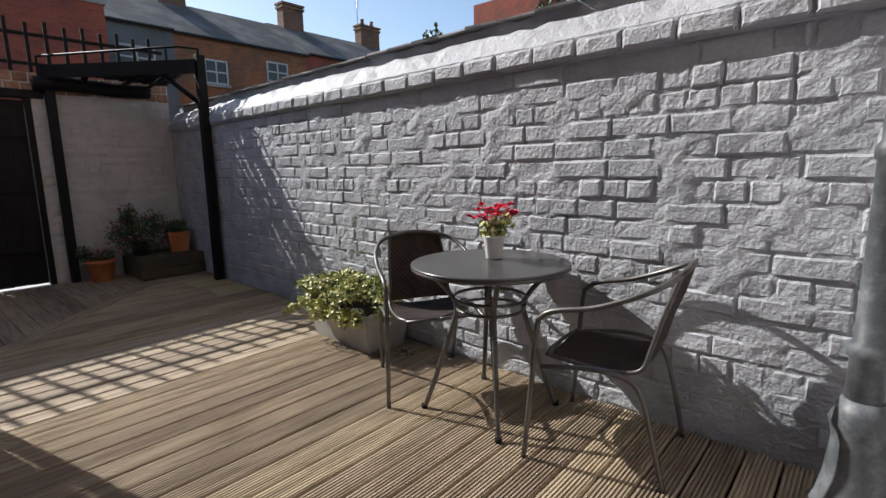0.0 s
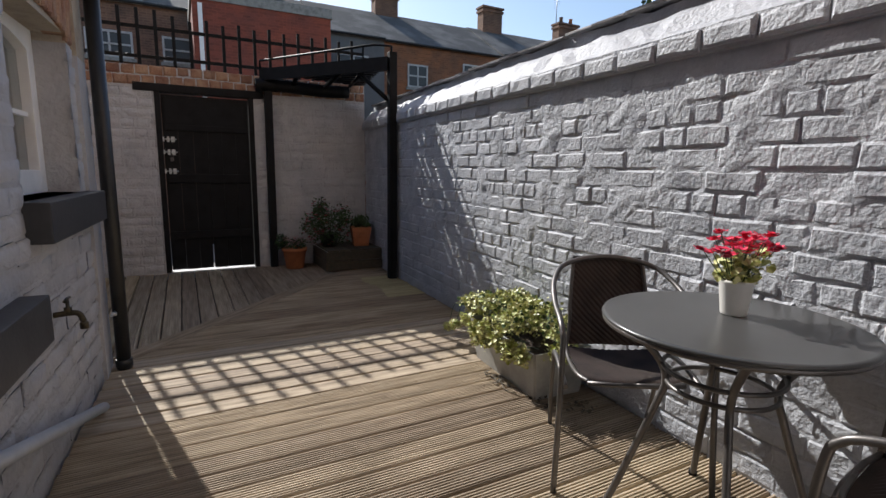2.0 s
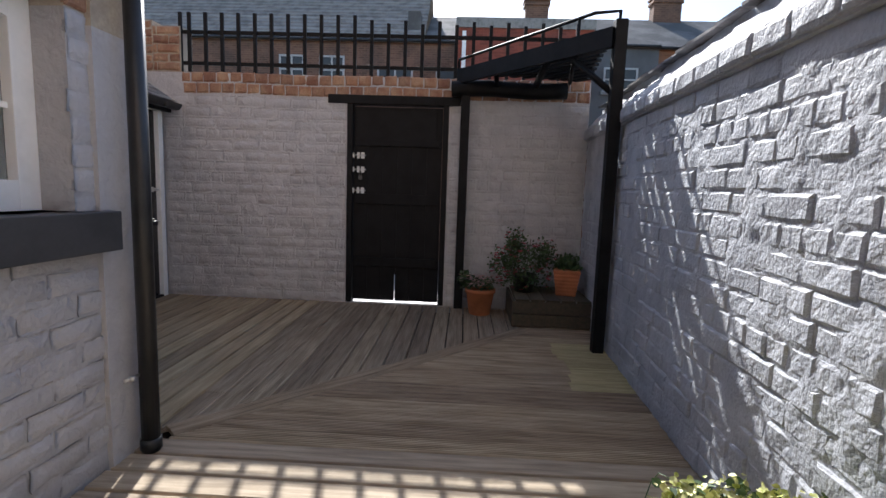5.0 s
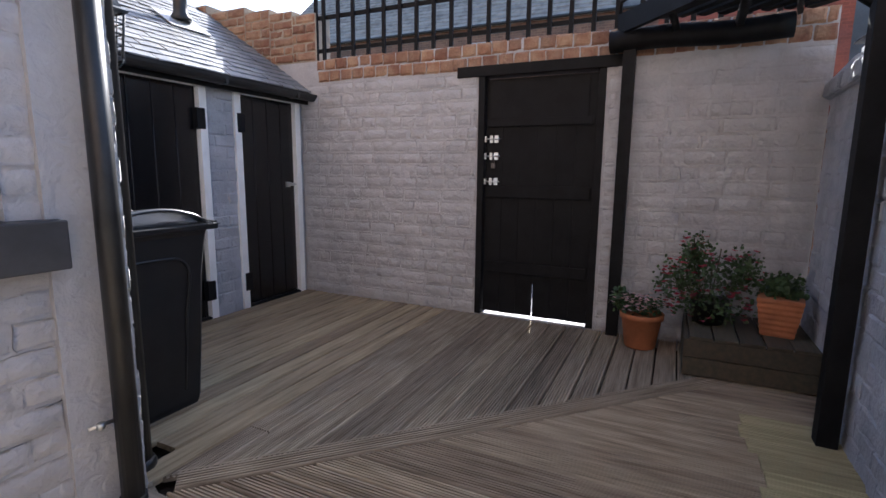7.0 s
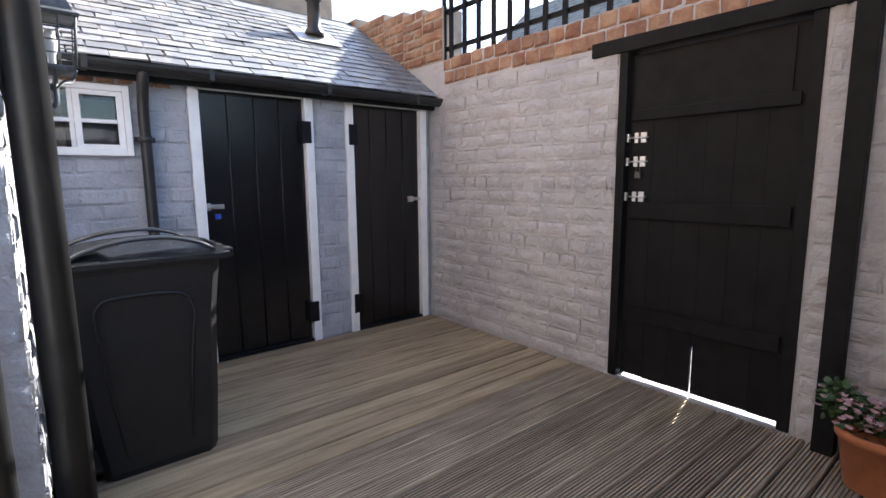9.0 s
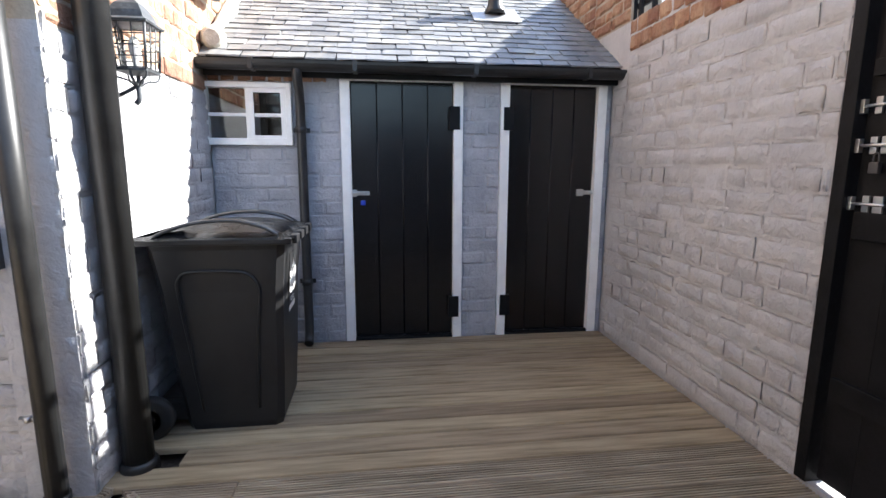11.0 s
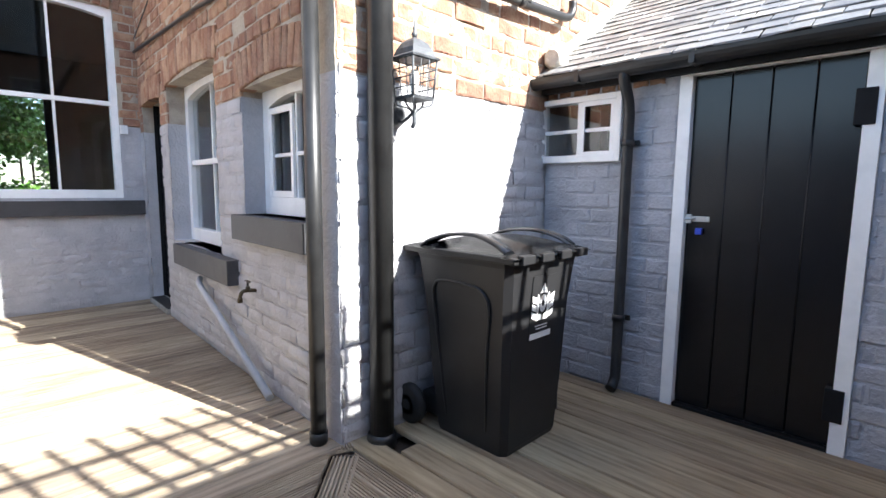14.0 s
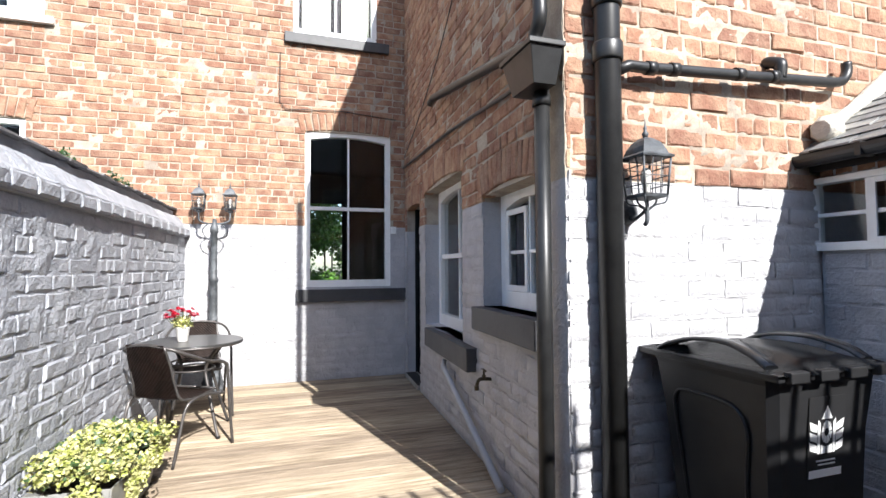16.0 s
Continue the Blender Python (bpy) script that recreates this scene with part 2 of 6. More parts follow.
def wall(name, p, q, height, thick, holes, mat, label, lower=0.0, paint=None):
    """paint: the height up to which the wall is painted, and the paint."""
    length = (Vector(q) - Vector(p)).length
    holes = holes + [(0, 0.03, -1, 20)] if name == "wall_extension_side" else holes
    bm = bmesh.new()
    if paint:
        for a, b, c, d in cut((0, length), holes, lower, paint[0]):
            box(bm, a, b, -thick, -0.012, c, d)
        for f in bm.faces:
            f.material_index = 1
        old = set(bm.faces)
        for a, b, c, d in cut((0, length), holes, paint[0], height):
            box(bm, a, b, -thick, -0.012, c, d)
        mat = (mat, paint[1])
    else:
        for a, b, c, d in cut((0, length), holes, lower, height):
            box(bm, a, b, -thick, -0.012, c, d)
    ob = new(name, mesh_of(bm, name, mat))
    ob.matrix_world = wall_pose(p, q)
    return tagged(ob, label, kind="structure")


def brick_mesh(length, height, rnd, worn=0.006, sink=0.0):
    """One brick's face, out along y, with worn edges and an uneven front."""
    j = lambda a: rnd.uniform(-a, a)
    ins, d = worn * 1.5, rnd.uniform(-0.004, 0.003) - sink
    xs, zs = (0, ins, length * 0.36, length * 0.68, length - ins, length), (0, ins, height - ins, height)
    v, f = [], []
    nx = len(xs)
    tilt, bow = j(0.005), j(0.002)
    for b, z in enumerate(zs):
        for a, x in enumerate(xs):
            edge = a in (0, nx - 1) or b in (0, 3)
            k = worn * 0.45
            v.append((x + j(k) + (bow if b in (1, 2) else 0), (-worn * rnd.uniform(0.7, 1.3) if edge else j(worn * 0.4)) + d + tilt * (x / length - 0.5), z + j(k * 0.9)))
    for b in range(3):
        for a in range(nx - 1):
            o = b * nx + a
            f.append((o, o + nx, o + nx + 1, o + 1)[::-1])
    rim = list(range(nx)) + [nx * 2 - 1, nx * 3 - 1] + list(range(nx * 4 - 1, nx * 3 - 1, -1)) + [nx * 2, nx]
    o = len(v)
    v += [(v[i][0], -0.024, v[i][2]) for i in rim]
    for k, i in enumerate(rim):
        n = (k + 1) % len(rim)
        f.append((i, o + k, o + n, rim[n])[::-1])
    return v, f


def wave(x, z):
    """The small rise and fall of hand-laid courses."""
    return 0.010 * noise.noise(Vector((x * 1.3, z * 0.9, 5.0)))


def brickwork(parent, x0, x1, z0, z1, holes, mat, seed, near=None, course=0.092, length=0.245, joint=0.010, worn=0.006, limit=300, bond="stretcher", name="brick", sink=0.0, soft=False):
    """Courses of bricks on a wall's face; those within near (x0, x1, z0, z1) are single parts, the others are joined."""
    rnd = random.Random(seed)
    kinds = {}
    jv, jf = [], []
    made = 0
    rows = max(1, round((z1 - z0) / course))
    course = (z1 - z0) / rows
    for r in range(rows):
        z = z0 + r * course
        header = bond == "mixed" and r % 4 == 3
        step = length / 2 if header else length
        x = x0 - step * (0.5 if r % 2 else 0) - (0.06 if header else 0)
        while x < x1:
            own = step * (rnd.choice((0.5, 0.78, 0.94, 1, 1, 1.06, 1.18)) if bond == "mixed" and not header else rnd.uniform(0.96, 1.03))
            a, b = max(x, x0), min(x + own, x1)
            x = x + own
            a, b = a + joint / 2, b - joint / 2
            segs = [(a, b)]
            for h in holes:
                if h[3] > z + course * 0.45 and h[2] < z + course * 0.55:
                    nxt = []
                    for s, t in segs:
                        if t <= h[0] or s >= h[1]:
                            nxt.append((s, t))
                        else:
                            if s < h[0]:
                                nxt.append((s, h[0]))
                            if t > h[1]:
                                nxt.append((h[1], t))
                    segs = nxt
            for s, t in segs:
                if t - s < 0.03:
                    continue
                h = course - joint
                zz = z + joint / 2
                if near and made < limit and near[0] <= s and t <= near[1] and near[2] <= z <= near[3]:
                    key = (round(t - s, 2), rnd.randrange(5))
                    if key not in kinds:
                        v, f = brick_mesh(t - s, h, rnd, worn, sink)
                        me = bpy.data.meshes.new(name)
                        me.from_pydata(v, [], f)
                        me.materials.append(mat)
                        if soft:
                            me.shade_smooth()
                        kinds[key] = me
                    ob = new(name, kinds[key])
                    ob.parent = parent
                    ob.location = (s, rnd.uniform(-0.004, 0.004), zz + wave(s, z))
                    ob.rotation_euler = (0, rnd.gauss(0, 0.008), 0)
                    made += 1
                else:
                    v, f = brick_mesh(t - s, h, rnd, worn, sink)
                    o, dy = len(jv), rnd.uniform(-0.004, 0.004)
                    zz += wave(s, z)
                    jv += [(s + c[0], c[1] + dy, zz + c[2]) for c in v]
                    jf += [tuple(i + o for i in q) for q in f]
    if jv:
        me = bpy.data.meshes.new("brickwork")
        me.from_pydata(jv, [], jf)
        me.materials.append(mat)
        if soft:
            me.shade_smooth()
        ob = new("brickwork", me)
        ob.parent = parent
        tagged(ob, kind="stuff")


def coat(parent, x0, x1, z0, z1, holes, mat, level=-0.009, rough=0.010, step=0.03, seed=0.0, smooth=False):
    """Paint and old mortar over a wall: an uneven skin that fills some joints and leaves others open."""
    nx, nz = int((x1 - x0) / step), int((z1 - z0) / step)
    v, f = [], []
    for b in range(nz + 1):
        for a in range(nx + 1):
            x, z = x0 + (x1 - x0) * a / nx, z0 + (z1 - z0) * b / nz
            q = noise.noise(Vector((x * 5 + seed, z * 7, seed))) + 0.7 * noise.noise(Vector((x * 17, z * 24 + seed, 3))) + 0.35 * noise.noise(Vector((x * 45, z * 50, seed)))
            v.append((x, level + rough * q, z))
    for b in range(nz):
        for a in range(nx):
            x, z = x0 + (x1 - x0) * (a + 0.5) / nx, z0 + (z1 - z0) * (b + 0.5) / nz
            if any(h[0] - step * 0.6 < x < h[1] + step * 0.6 and h[2] - step * 0.6 < z < h[3] + step * 0.6 for h in holes):
                continue
            o = b * (nx + 1) + a
            f.append((o, o + nx + 1, o + nx + 2, o + 1)[::-1])
    me = bpy.data.meshes.new("paint_coat")
    me.from_pydata(v, [], f)
    me.materials.append(mat)
    if smooth:
        me.shade_smooth()
    ob = new("paint_coat", me)
    ob.parent = parent
    return tagged(ob, kind="stuff")


def on(w, x, y, z, rz=0):
    """A pose given in a wall's own measures."""
    return w.matrix_world @ pose(x, y, z, 0, 0, rz)


# ---- plan ----
G0, G1 = (-0.10, 2.925), (-7.10, 3.195)
E0, E1 = (-4.27, -3.0), (-4.27, 0.607)
S0, S1 = (-4.27, 0.607), (-0.10, 0.390)
B0, B1 = (-0.10, 0.30), (-0.10, 8.0)
K0, K1 = (-7.10, 3.20), (-7.10, -3.2)
F0, F1 = (-7.10, -1.04), (-4.27, -1.04)
SHED_DOORS = [(0.11, 0.77), (1.18, 1.90)]
G_HOLE = (1.36, 2.37, 0, 2.03)  # in the gate wall's own x, which is 3.2 - y
HS = {"kitchen": (0.34, 1.20, 1.07, 1.84), "scullery": (1.69, 3.02, 0.755, 2.13), "door": (3.27, 4.02, 0, 2.08)}
HB = {"window": (0.265, 1.325, 1.115, 3.03), "upper": (0.44, 1.47, 4.22, 6.0), "next": (4.14, 5.2, 1.3, 2.93), "next_up": (4.0, 5.0, 4.03, 5.6)}

ground = block("ground", (-400, 400, -400, 400, -0.6, -0.14), EARTH, None, "bare dark earth under the deck and beyond the yard")
tagged(ground, kind="structure")

wall_grey = wall("wall_boundary", G0, G1, 1.70, 0.23, [], GREY, "grey painted brick boundary wall with a rough coping", -0.14)
wall_gate = wall("wall_gate", K0, K1, 2.26, 0.23, [G_HOLE], PALE, "pale painted brick rear yard wall with a gate opening", -0.14)
shed_holes = [(a - 0.07, b + 0.07, 0, 1.88) for a, b in SHED_DOORS] + [(2.30, 2.86, 1.42, 1.83)]
wall_shed = wall("wall_outhouse", F0, F1, 1.93, 0.2, shed_holes, GREY, "grey painted brick front of the outhouse", -0.14)
wall_end = wall("wall_extension_end", E0, E1, 5.45, 0.25, [], MORTAR, "brick end wall, painted pale grey below", -0.14, (1.76, PALE))
wall_side = wall("wall_extension_side", S0, S1, 5.45, 0.25, list(HS.values()), MORTAR, "brick side wall, painted pale grey below", -0.14, (1.80, PALE))
wall_back = wall("wall_house_back", B0, B1, 8.0, 0.3, list(HB.values()), MORTAR, "brick back wall of the house, painted below", -0.14, (1.86, PALE))
# ---- closing walls, roofs and rooms ----
def shell(name, dims, t, mat, label, skip=()):
    """An inner room: plain walls, floor and ceiling around dims, open where skipped."""
    x0, x1, y0, y1, z0, z1 = dims
    bm = bmesh.new()
    sides = {"x-": (x0 - t, x0, y0, y1, z0, z1), "x+": (x1, x1 + t, y0, y1, z0, z1), "y-": (x0, x1, y0 - t, y0, z0, z1),
             "y+": (x0, x1, y1, y1 + t, z0, z1), "z-": (x0, x1, y0, y1, z0 - t, z0), "z+": (x0, x1, y0, y1, z1, z1 + t)}
    for k, s in sides.items():
        if k not in skip:
            box(bm, *s)
    return part(name, bm, mat, None, label, "structure")


shell("extension_rooms", (-3.98, -0.5, -2.9, 0.02, 0.0, 2.6), 0.05, DARK, "near-black interior walls of the extension, dimness put into the colour", ("y+",))
shell("outhouse_rooms", (-6.95, -4.6, -2.6, -1.26, -0.05, 1.95), 0.05, DARK, "near-black inside of the outhouse, shade put into the colour", ("y+",))
shell("back_room", (0.22, 4.2, -1.5, 3.5, 0.0, 3.3), 0.05, DARK, "room behind the big sash window, shade put into its near-black walls", ("x-", "x+"))
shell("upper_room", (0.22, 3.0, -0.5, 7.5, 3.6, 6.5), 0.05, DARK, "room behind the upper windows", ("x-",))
shell("next_room", (0.22, 3.0, 3.7, 7.5, 0.5, 3.3), 0.05, DARK, "room of the next house, shade put into its near-black walls", ("x-",))
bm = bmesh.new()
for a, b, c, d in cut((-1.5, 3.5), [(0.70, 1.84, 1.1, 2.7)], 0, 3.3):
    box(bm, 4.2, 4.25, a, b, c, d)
part("back_room_far_wall", bm, DARK, None, "near-black far wall of the back room with a window to the street", "structure")
block("extension_roof", (-4.35, -0.12, -3.2, 0.45, 5.46, 5.6), SLATE, None, "slate roof over the extension", 0, "structure")
block("house_roof", (-0.3, 6.0, -3.2, 9.0, 8.0, 8.2), SLATE, None, "slate roof over the house", 0, "structure")
block("extension_far_wall", (-4.2, 4.4, -3.25, -3.0, -0.1, 5.45), MORTAR, None, "plain brick wall closing the extension", 0, "structure")
block("house_far_wall", (5.9, 6.1, 4.0, 9.0, -0.1, 8.0), MORTAR, None, "plain wall closing the house", 0, "structure")
block("house_end_wall", (0.2, 6.0, 8.8, 9.0, -0.1, 8.0), MORTAR, None, "plain wall closing the row of houses", 0, "structure")
block("outhouse_back_wall", (-7.1, -4.3, -3.0, -2.8, -0.1, 3.6), MORTAR, None, "brick wall behind the outhouse", 0, "structure")

# the raking wall beyond the gate wall's top, over the outhouse roof
bm = bmesh.new()
for v0, v1, h in ((4.05, 4.33, 2.70), (4.33, 4.62, 2.75), (4.62, 4.95, 2.80), (4.95, 5.5, 2.86), (5.5, 6.4, 2.95)):
    box(bm, v0, v1, -0.23, -0.012, 2.26, h)
rake = part("wall_rake", bm, MORTAR, None, "rough red brick wall stepping up over the outhouse roof", "structure")
rake.matrix_world = wall_pose(K0, K1)

# ---- coping of the boundary wall ----
bm = bmesh.new()
rnd = random.Random(4)
L = 7.0
n = 70
prev = None
for i in range(n + 1):
    x = L * i / n
    w = lambda s: rnd.uniform(-s, s)
    prof = [(0.0, 1.70), (0.020, 1.702), (0.024, 1.74), (0.026 + w(.004), 1.805 + w(.004)), (0.0 + w(.008), 1.835 + w(.006)),
            (-0.06 + w(.012), 1.91 + w(.012)), (-0.10 + w(.008), 1.935 + w(.012)), (-0.125, 1.94 + w(.008)), (-0.125, 2.00 + w(.012)), (-0.24, 2.01 + w(.01)), (-0.24, 1.70)]
    ring = [bm.verts.new((x, y, z)) for y, z in prof]
    if prev:
        for a in range(len(ring)):
            b = (a + 1) % len(ring)
            bm.faces.new((prev[a], prev[b], ring[b], ring[a]))
    else:
        bm.faces.new(ring)
    prev = ring
bm.faces.new(prev[::-1])
coping = part("coping", bm, GREY, wall_grey, "rough painted coping, thick with mortar")

weeds_at = [(-1.5, 3.15), (-1.75, 3.17), (-2.6, 3.19)]

# ---- deck ----
DIAG = lambda y: -4.31 - (y - 0.62) / 0.963  # the mitre between the two runs of boards
deck = block("floor", (-7.1, -4.29, -1.04, 0.6, -0.13, -0.075), SOIL, None, "timber deck of grooved and smooth boards, weathered brown", 0, "structure")
block("deck_frame", (-7.1, -0.11, 0.42, 3.2, -0.132, -0.076), SOIL, deck)


def board_mesh(length, width, grooves, skew0=0.0, skew1=0.0, thick=0.028):
    """A board along x with rounded edges and, if any, grooves; skews cut its ends aslant."""
    prof = [(0, -thick), (0, -0.010), (0.003, -0.003), (0.006, 0)]
    if grooves:
        step = (width - 0.016) / grooves
        for g in range(grooves):
            y = 0.008 + g * step
            prof += [(y + step * 0.08, 0), (y + step * 0.12, -0.012), (y + step * 0.62, -0.012), (y + step * 0.66, 0)]
    prof += [(width - 0.006, 0), (width - 0.003, -0.003), (width, -0.010), (width, -thick)]
    v, f, k = [], [], len(prof)
    for end in (0, 1):
        for y, z in prof:
            v.append(((skew0 * y / width) if not end else length + skew1 * y / width, y, z))
    for i in range(k):
        j = (i + 1) % k
        f.append((i, j, k + j, k + i))
    f += [tuple(range(k))[::-1], tuple(range(k, 2 * k))]
    me = bpy.data.meshes.new("board")
    me.from_pydata(v, [], f)
    return me


def boards():
    rnd = random.Random(8)
    cache = {}

    def lay(x, y, turn, length, width, grooves, mat, s0=0.0, s1=0.0):
        key = (round(length, 2), width, grooves, round(s0, 2), round(s1, 2), mat.name)
        if key not in cache:
            cache[key] = board_mesh(length, width, grooves, s0, s1)
            cache[key].materials.append(mat)
        ob = new("board", cache[key])
        ob.parent = deck
        ob.matrix_world = pose(x, y, rnd.uniform(-0.0015, 0.0015), rnd.uniform(-0.25, 0.25), 0, turn)
    pitch, w = 0.1345, 0.1245
    x = -0.11
    while x > -6.7:
        low = 0.36 - 0.052 * x + 0.03 if x > -4.27 else 0.62 + (-4.31 - x) * 0.963 + 0.09
        high = 2.965 - 0.033 * x
        worn = -4.15 < x <= -3.30
        if high - low > 0.05:
            s = -pitch * 0.963 if x <= -4.27 else 0
            # board ends along the wall are laid in a paler, yellower tone
            yellow_from = 2.76 + 0.03 * math.sin(x * 9) if -6.0 < x < -5.05 else high
            lay(x, low, 90, yellow_from - low, w, 0 if worn else 7, DECK, -s, 0)
            if yellow_from < high:
                lay(x, yellow_from + 0.004, 90, high - yellow_from - 0.004, w, 7, DECK_YELLOW)
        x -= pitch
    y = -1.035
    while y < 3.1:
        end = (-4.285 if y < 0.2 else -4.50) if y < 0.44 else DIAG(y) - 0.07
        if end + 7.1 > 0.1:
            if 0.55 < y < 0.70:
                lay(-4.785, y, 0, end + 4.785, w, 7, DECK, 0, -0.13)
                end = -4.792
            lay(-7.09, y, 0, end + 7.09, w, 0 if y < 0.45 else 7, DECK_SMOOTH if y < 0.45 else DECK, 0, 0 if y < 0.70 else -0.13)
        y += pitch
    a = Vector((-4.29, 0.60))
    b = Vector((DIAG(3.15), 3.15))
    ang = math.degrees(math.atan2(b.y - a.y, b.x - a.x))
    lay(a.x - 0.02, a.y + 0.09, ang, (b - a).length - 0.14, 0.125, 6, DECK)
    lay(a.x + 0.14, a.y + 0.0, 160, 0.13, 0.09, 5, DECK)


# ---- gate ----
def gate():
    g = thing("gate", on(wall_gate, 1.42, -0.02, 0), "black painted boarded yard gate, shut, with three zinc bolts", "gate")
    W = 0.89
    for i in range(6):
        bm = bmesh.new()
        a = W * i / 6
        if i == 3:  # a worn foot leaves a slit of daylight
            box(bm, a + 0.012, a + W / 6 - 0.0005, -0.05, -0.028, 0.023, 0.30)
            box(bm, a + 0.0005, a + W / 6 - 0.0005, -0.05, -0.028, 0.30, 1.98)
        else:
            box(bm, a + 0.0005, a + W / 6 - 0.0005, -0.05, -0.028, 0.02 + (0.003 if i % 2 else 0), 1.98, 0.002)
        part("board", bm, BLACK_MATT, g)
    for z, h in ((0.38, 0.09), (1.02, 0.10), (1.60, 0.06)):
        block("rail", (0.02, W - 0.02, -0.028, -0.006, z, z + h), BLACK_MATT, g, "", 0.004)
    block("panel", (0.06, W - 0.03, -0.028, -0.014, 1.62, 1.96), BLACK_MATT, g, "boarded upper panel", 0.003)
    for k, z in enumerate((1.50, 1.36, 1.15)):
        bm = bmesh.new()
        x = W - 0.11
        box(bm, x, x + 0.035, -0.028, -0.018, z - 0.03, z + 0.03, 0.002)
        box(bm, x + 0.05, x + 0.075, -0.028, -0.018, z - 0.03, z + 0.03, 0.002)
        tube(bm, [(x - 0.02, -0.006, z), (x + 0.13, -0.006, z)], 0.006, 8)
        box(bm, x + 0.10, x + 0.125, -0.02, 0.0, z - 0.025, z + 0.025, 0.002)
        b = part("bolt", bm, BRIGHT, g, "bright zinc sliding bolt")
    bm = bmesh.new()
    box(bm, W - 0.09, W - 0.055, -0.02, 0.0, 1.26, 1.30, 0.004)
    tube(bm, curve_points([(W - 0.083, -0.01, 1.30), (W - 0.08, -0.01, 1.33), (W - 0.065, -0.01, 1.33), (W - 0.062, -0.01, 1.30)], 4), 0.003, 6)
    part("padlock", bm, METAL, g)
    f = thing("gateway", on(wall_gate, 0, 0, 0), "black timber posts and lintel round the yard gate", "gateway")
    block("post", (1.36, 1.415, -0.12, 0.0, 0, 2.0), BLACK_MATT, f, "", 0.004)
    block("post", (2.315, 2.37, -0.12, 0.0, 0, 2.0), BLACK_MATT, f, "", 0.004)
    block("lintel", (1.25, 2.56, -0.15, 0.012, 2.0, 2.085), BLACK_MATT, f, "", 0.006)
    p = thing("wall_post", on(wall_gate, 1.16, 0.03, 0), "dark timber post fixed against the painted yard wall", "post")
    block("post", (0, 0.085, 0, 0.07, 0, 2.1), BLACK_MATT, p, "", 0.004)


# ---- outhouse ----
def plank_door(x0, x1, hinge_left, lock):
    d = thing("outhouse_door", on(wall_shed, x0, -0.03, 0.02), "black gloss ledged plank door, shut, in a white frame", "door", "outhouse doors")
    W, H = x1 - x0, 1.85
    for i in range(4):
        bm = bmesh.new()
        a, b = W * i / 4, W * (i + 1) / 4
        box(bm, a + 0.0025, b - 0.0025, -0.02, 0.0, 0, H, 0.003)
        part("plank", bm, BLACK, d)
        if i:
            bm = bmesh.new()
            tube(bm, [(a, 0.001, 0.01), (a, 0.001, H - 0.02)], 0.0035, 6)
            part("bead", bm, BLACK, d)
    for z in (0.14, 1.52):
        block("hinge", ((W - 0.03, W + 0.046) if hinge_left else (-0.046, 0.03)) + (0.0, 0.052, z, z + 0.16), BLACK_MATT, d, "black painted hinge block", 0.004)
    lx = 0.0 if hinge_left else W - 0.10
    bm = bmesh.new()
    box(bm, lx - 0.02, lx + 0.10, 0.001, 0.010, 1.055, 1.085, 0.002)
    tube(bm, [((lx - 0.05) if hinge_left else (lx + 0.15), 0.03, 1.07), (lx + 0.05, 0.018, 1.07)], 0.008, 8)
    box(bm, lx + 0.07, lx + 0.12, 0.001, 0.02, 1.045, 1.095, 0.002)
    part("latch", bm, BRIGHT, d, "zinc hasp and latch")
    if lock:
        block("padlock", (lx + 0.01, lx + 0.045, 0.004, 0.028, 0.985, 1.02), BLUE, d, "small blue padlock", 0.004)
    f = thing("door_frame", on(wall_shed, x0, 0, 0), "white painted notched timber door frame of the outhouse", "door frame", "outhouse door frames")
    bm = bmesh.new()
    box(bm, -0.068, -0.002, -0.04, 0.014, 0, 1.86, 0.003)
    part("jamb", bm, WHITE, f)
    bm = bmesh.new()
    box(bm, W + 0.002, W + 0.068, -0.04, 0.014, 0, 1.86, 0.003)
    part("jamb", bm, WHITE, f)
    block("threshold", (-0.002, W + 0.002, -0.035, 0.012, 0.0, 0.019), BLACK_MATT, f, "dark threshold strip", 0.003)
    block("head", (-0.068, W + 0.068, -0.04, 0.010, 1.862, 1.895), WHITE, f, "", 0.003)


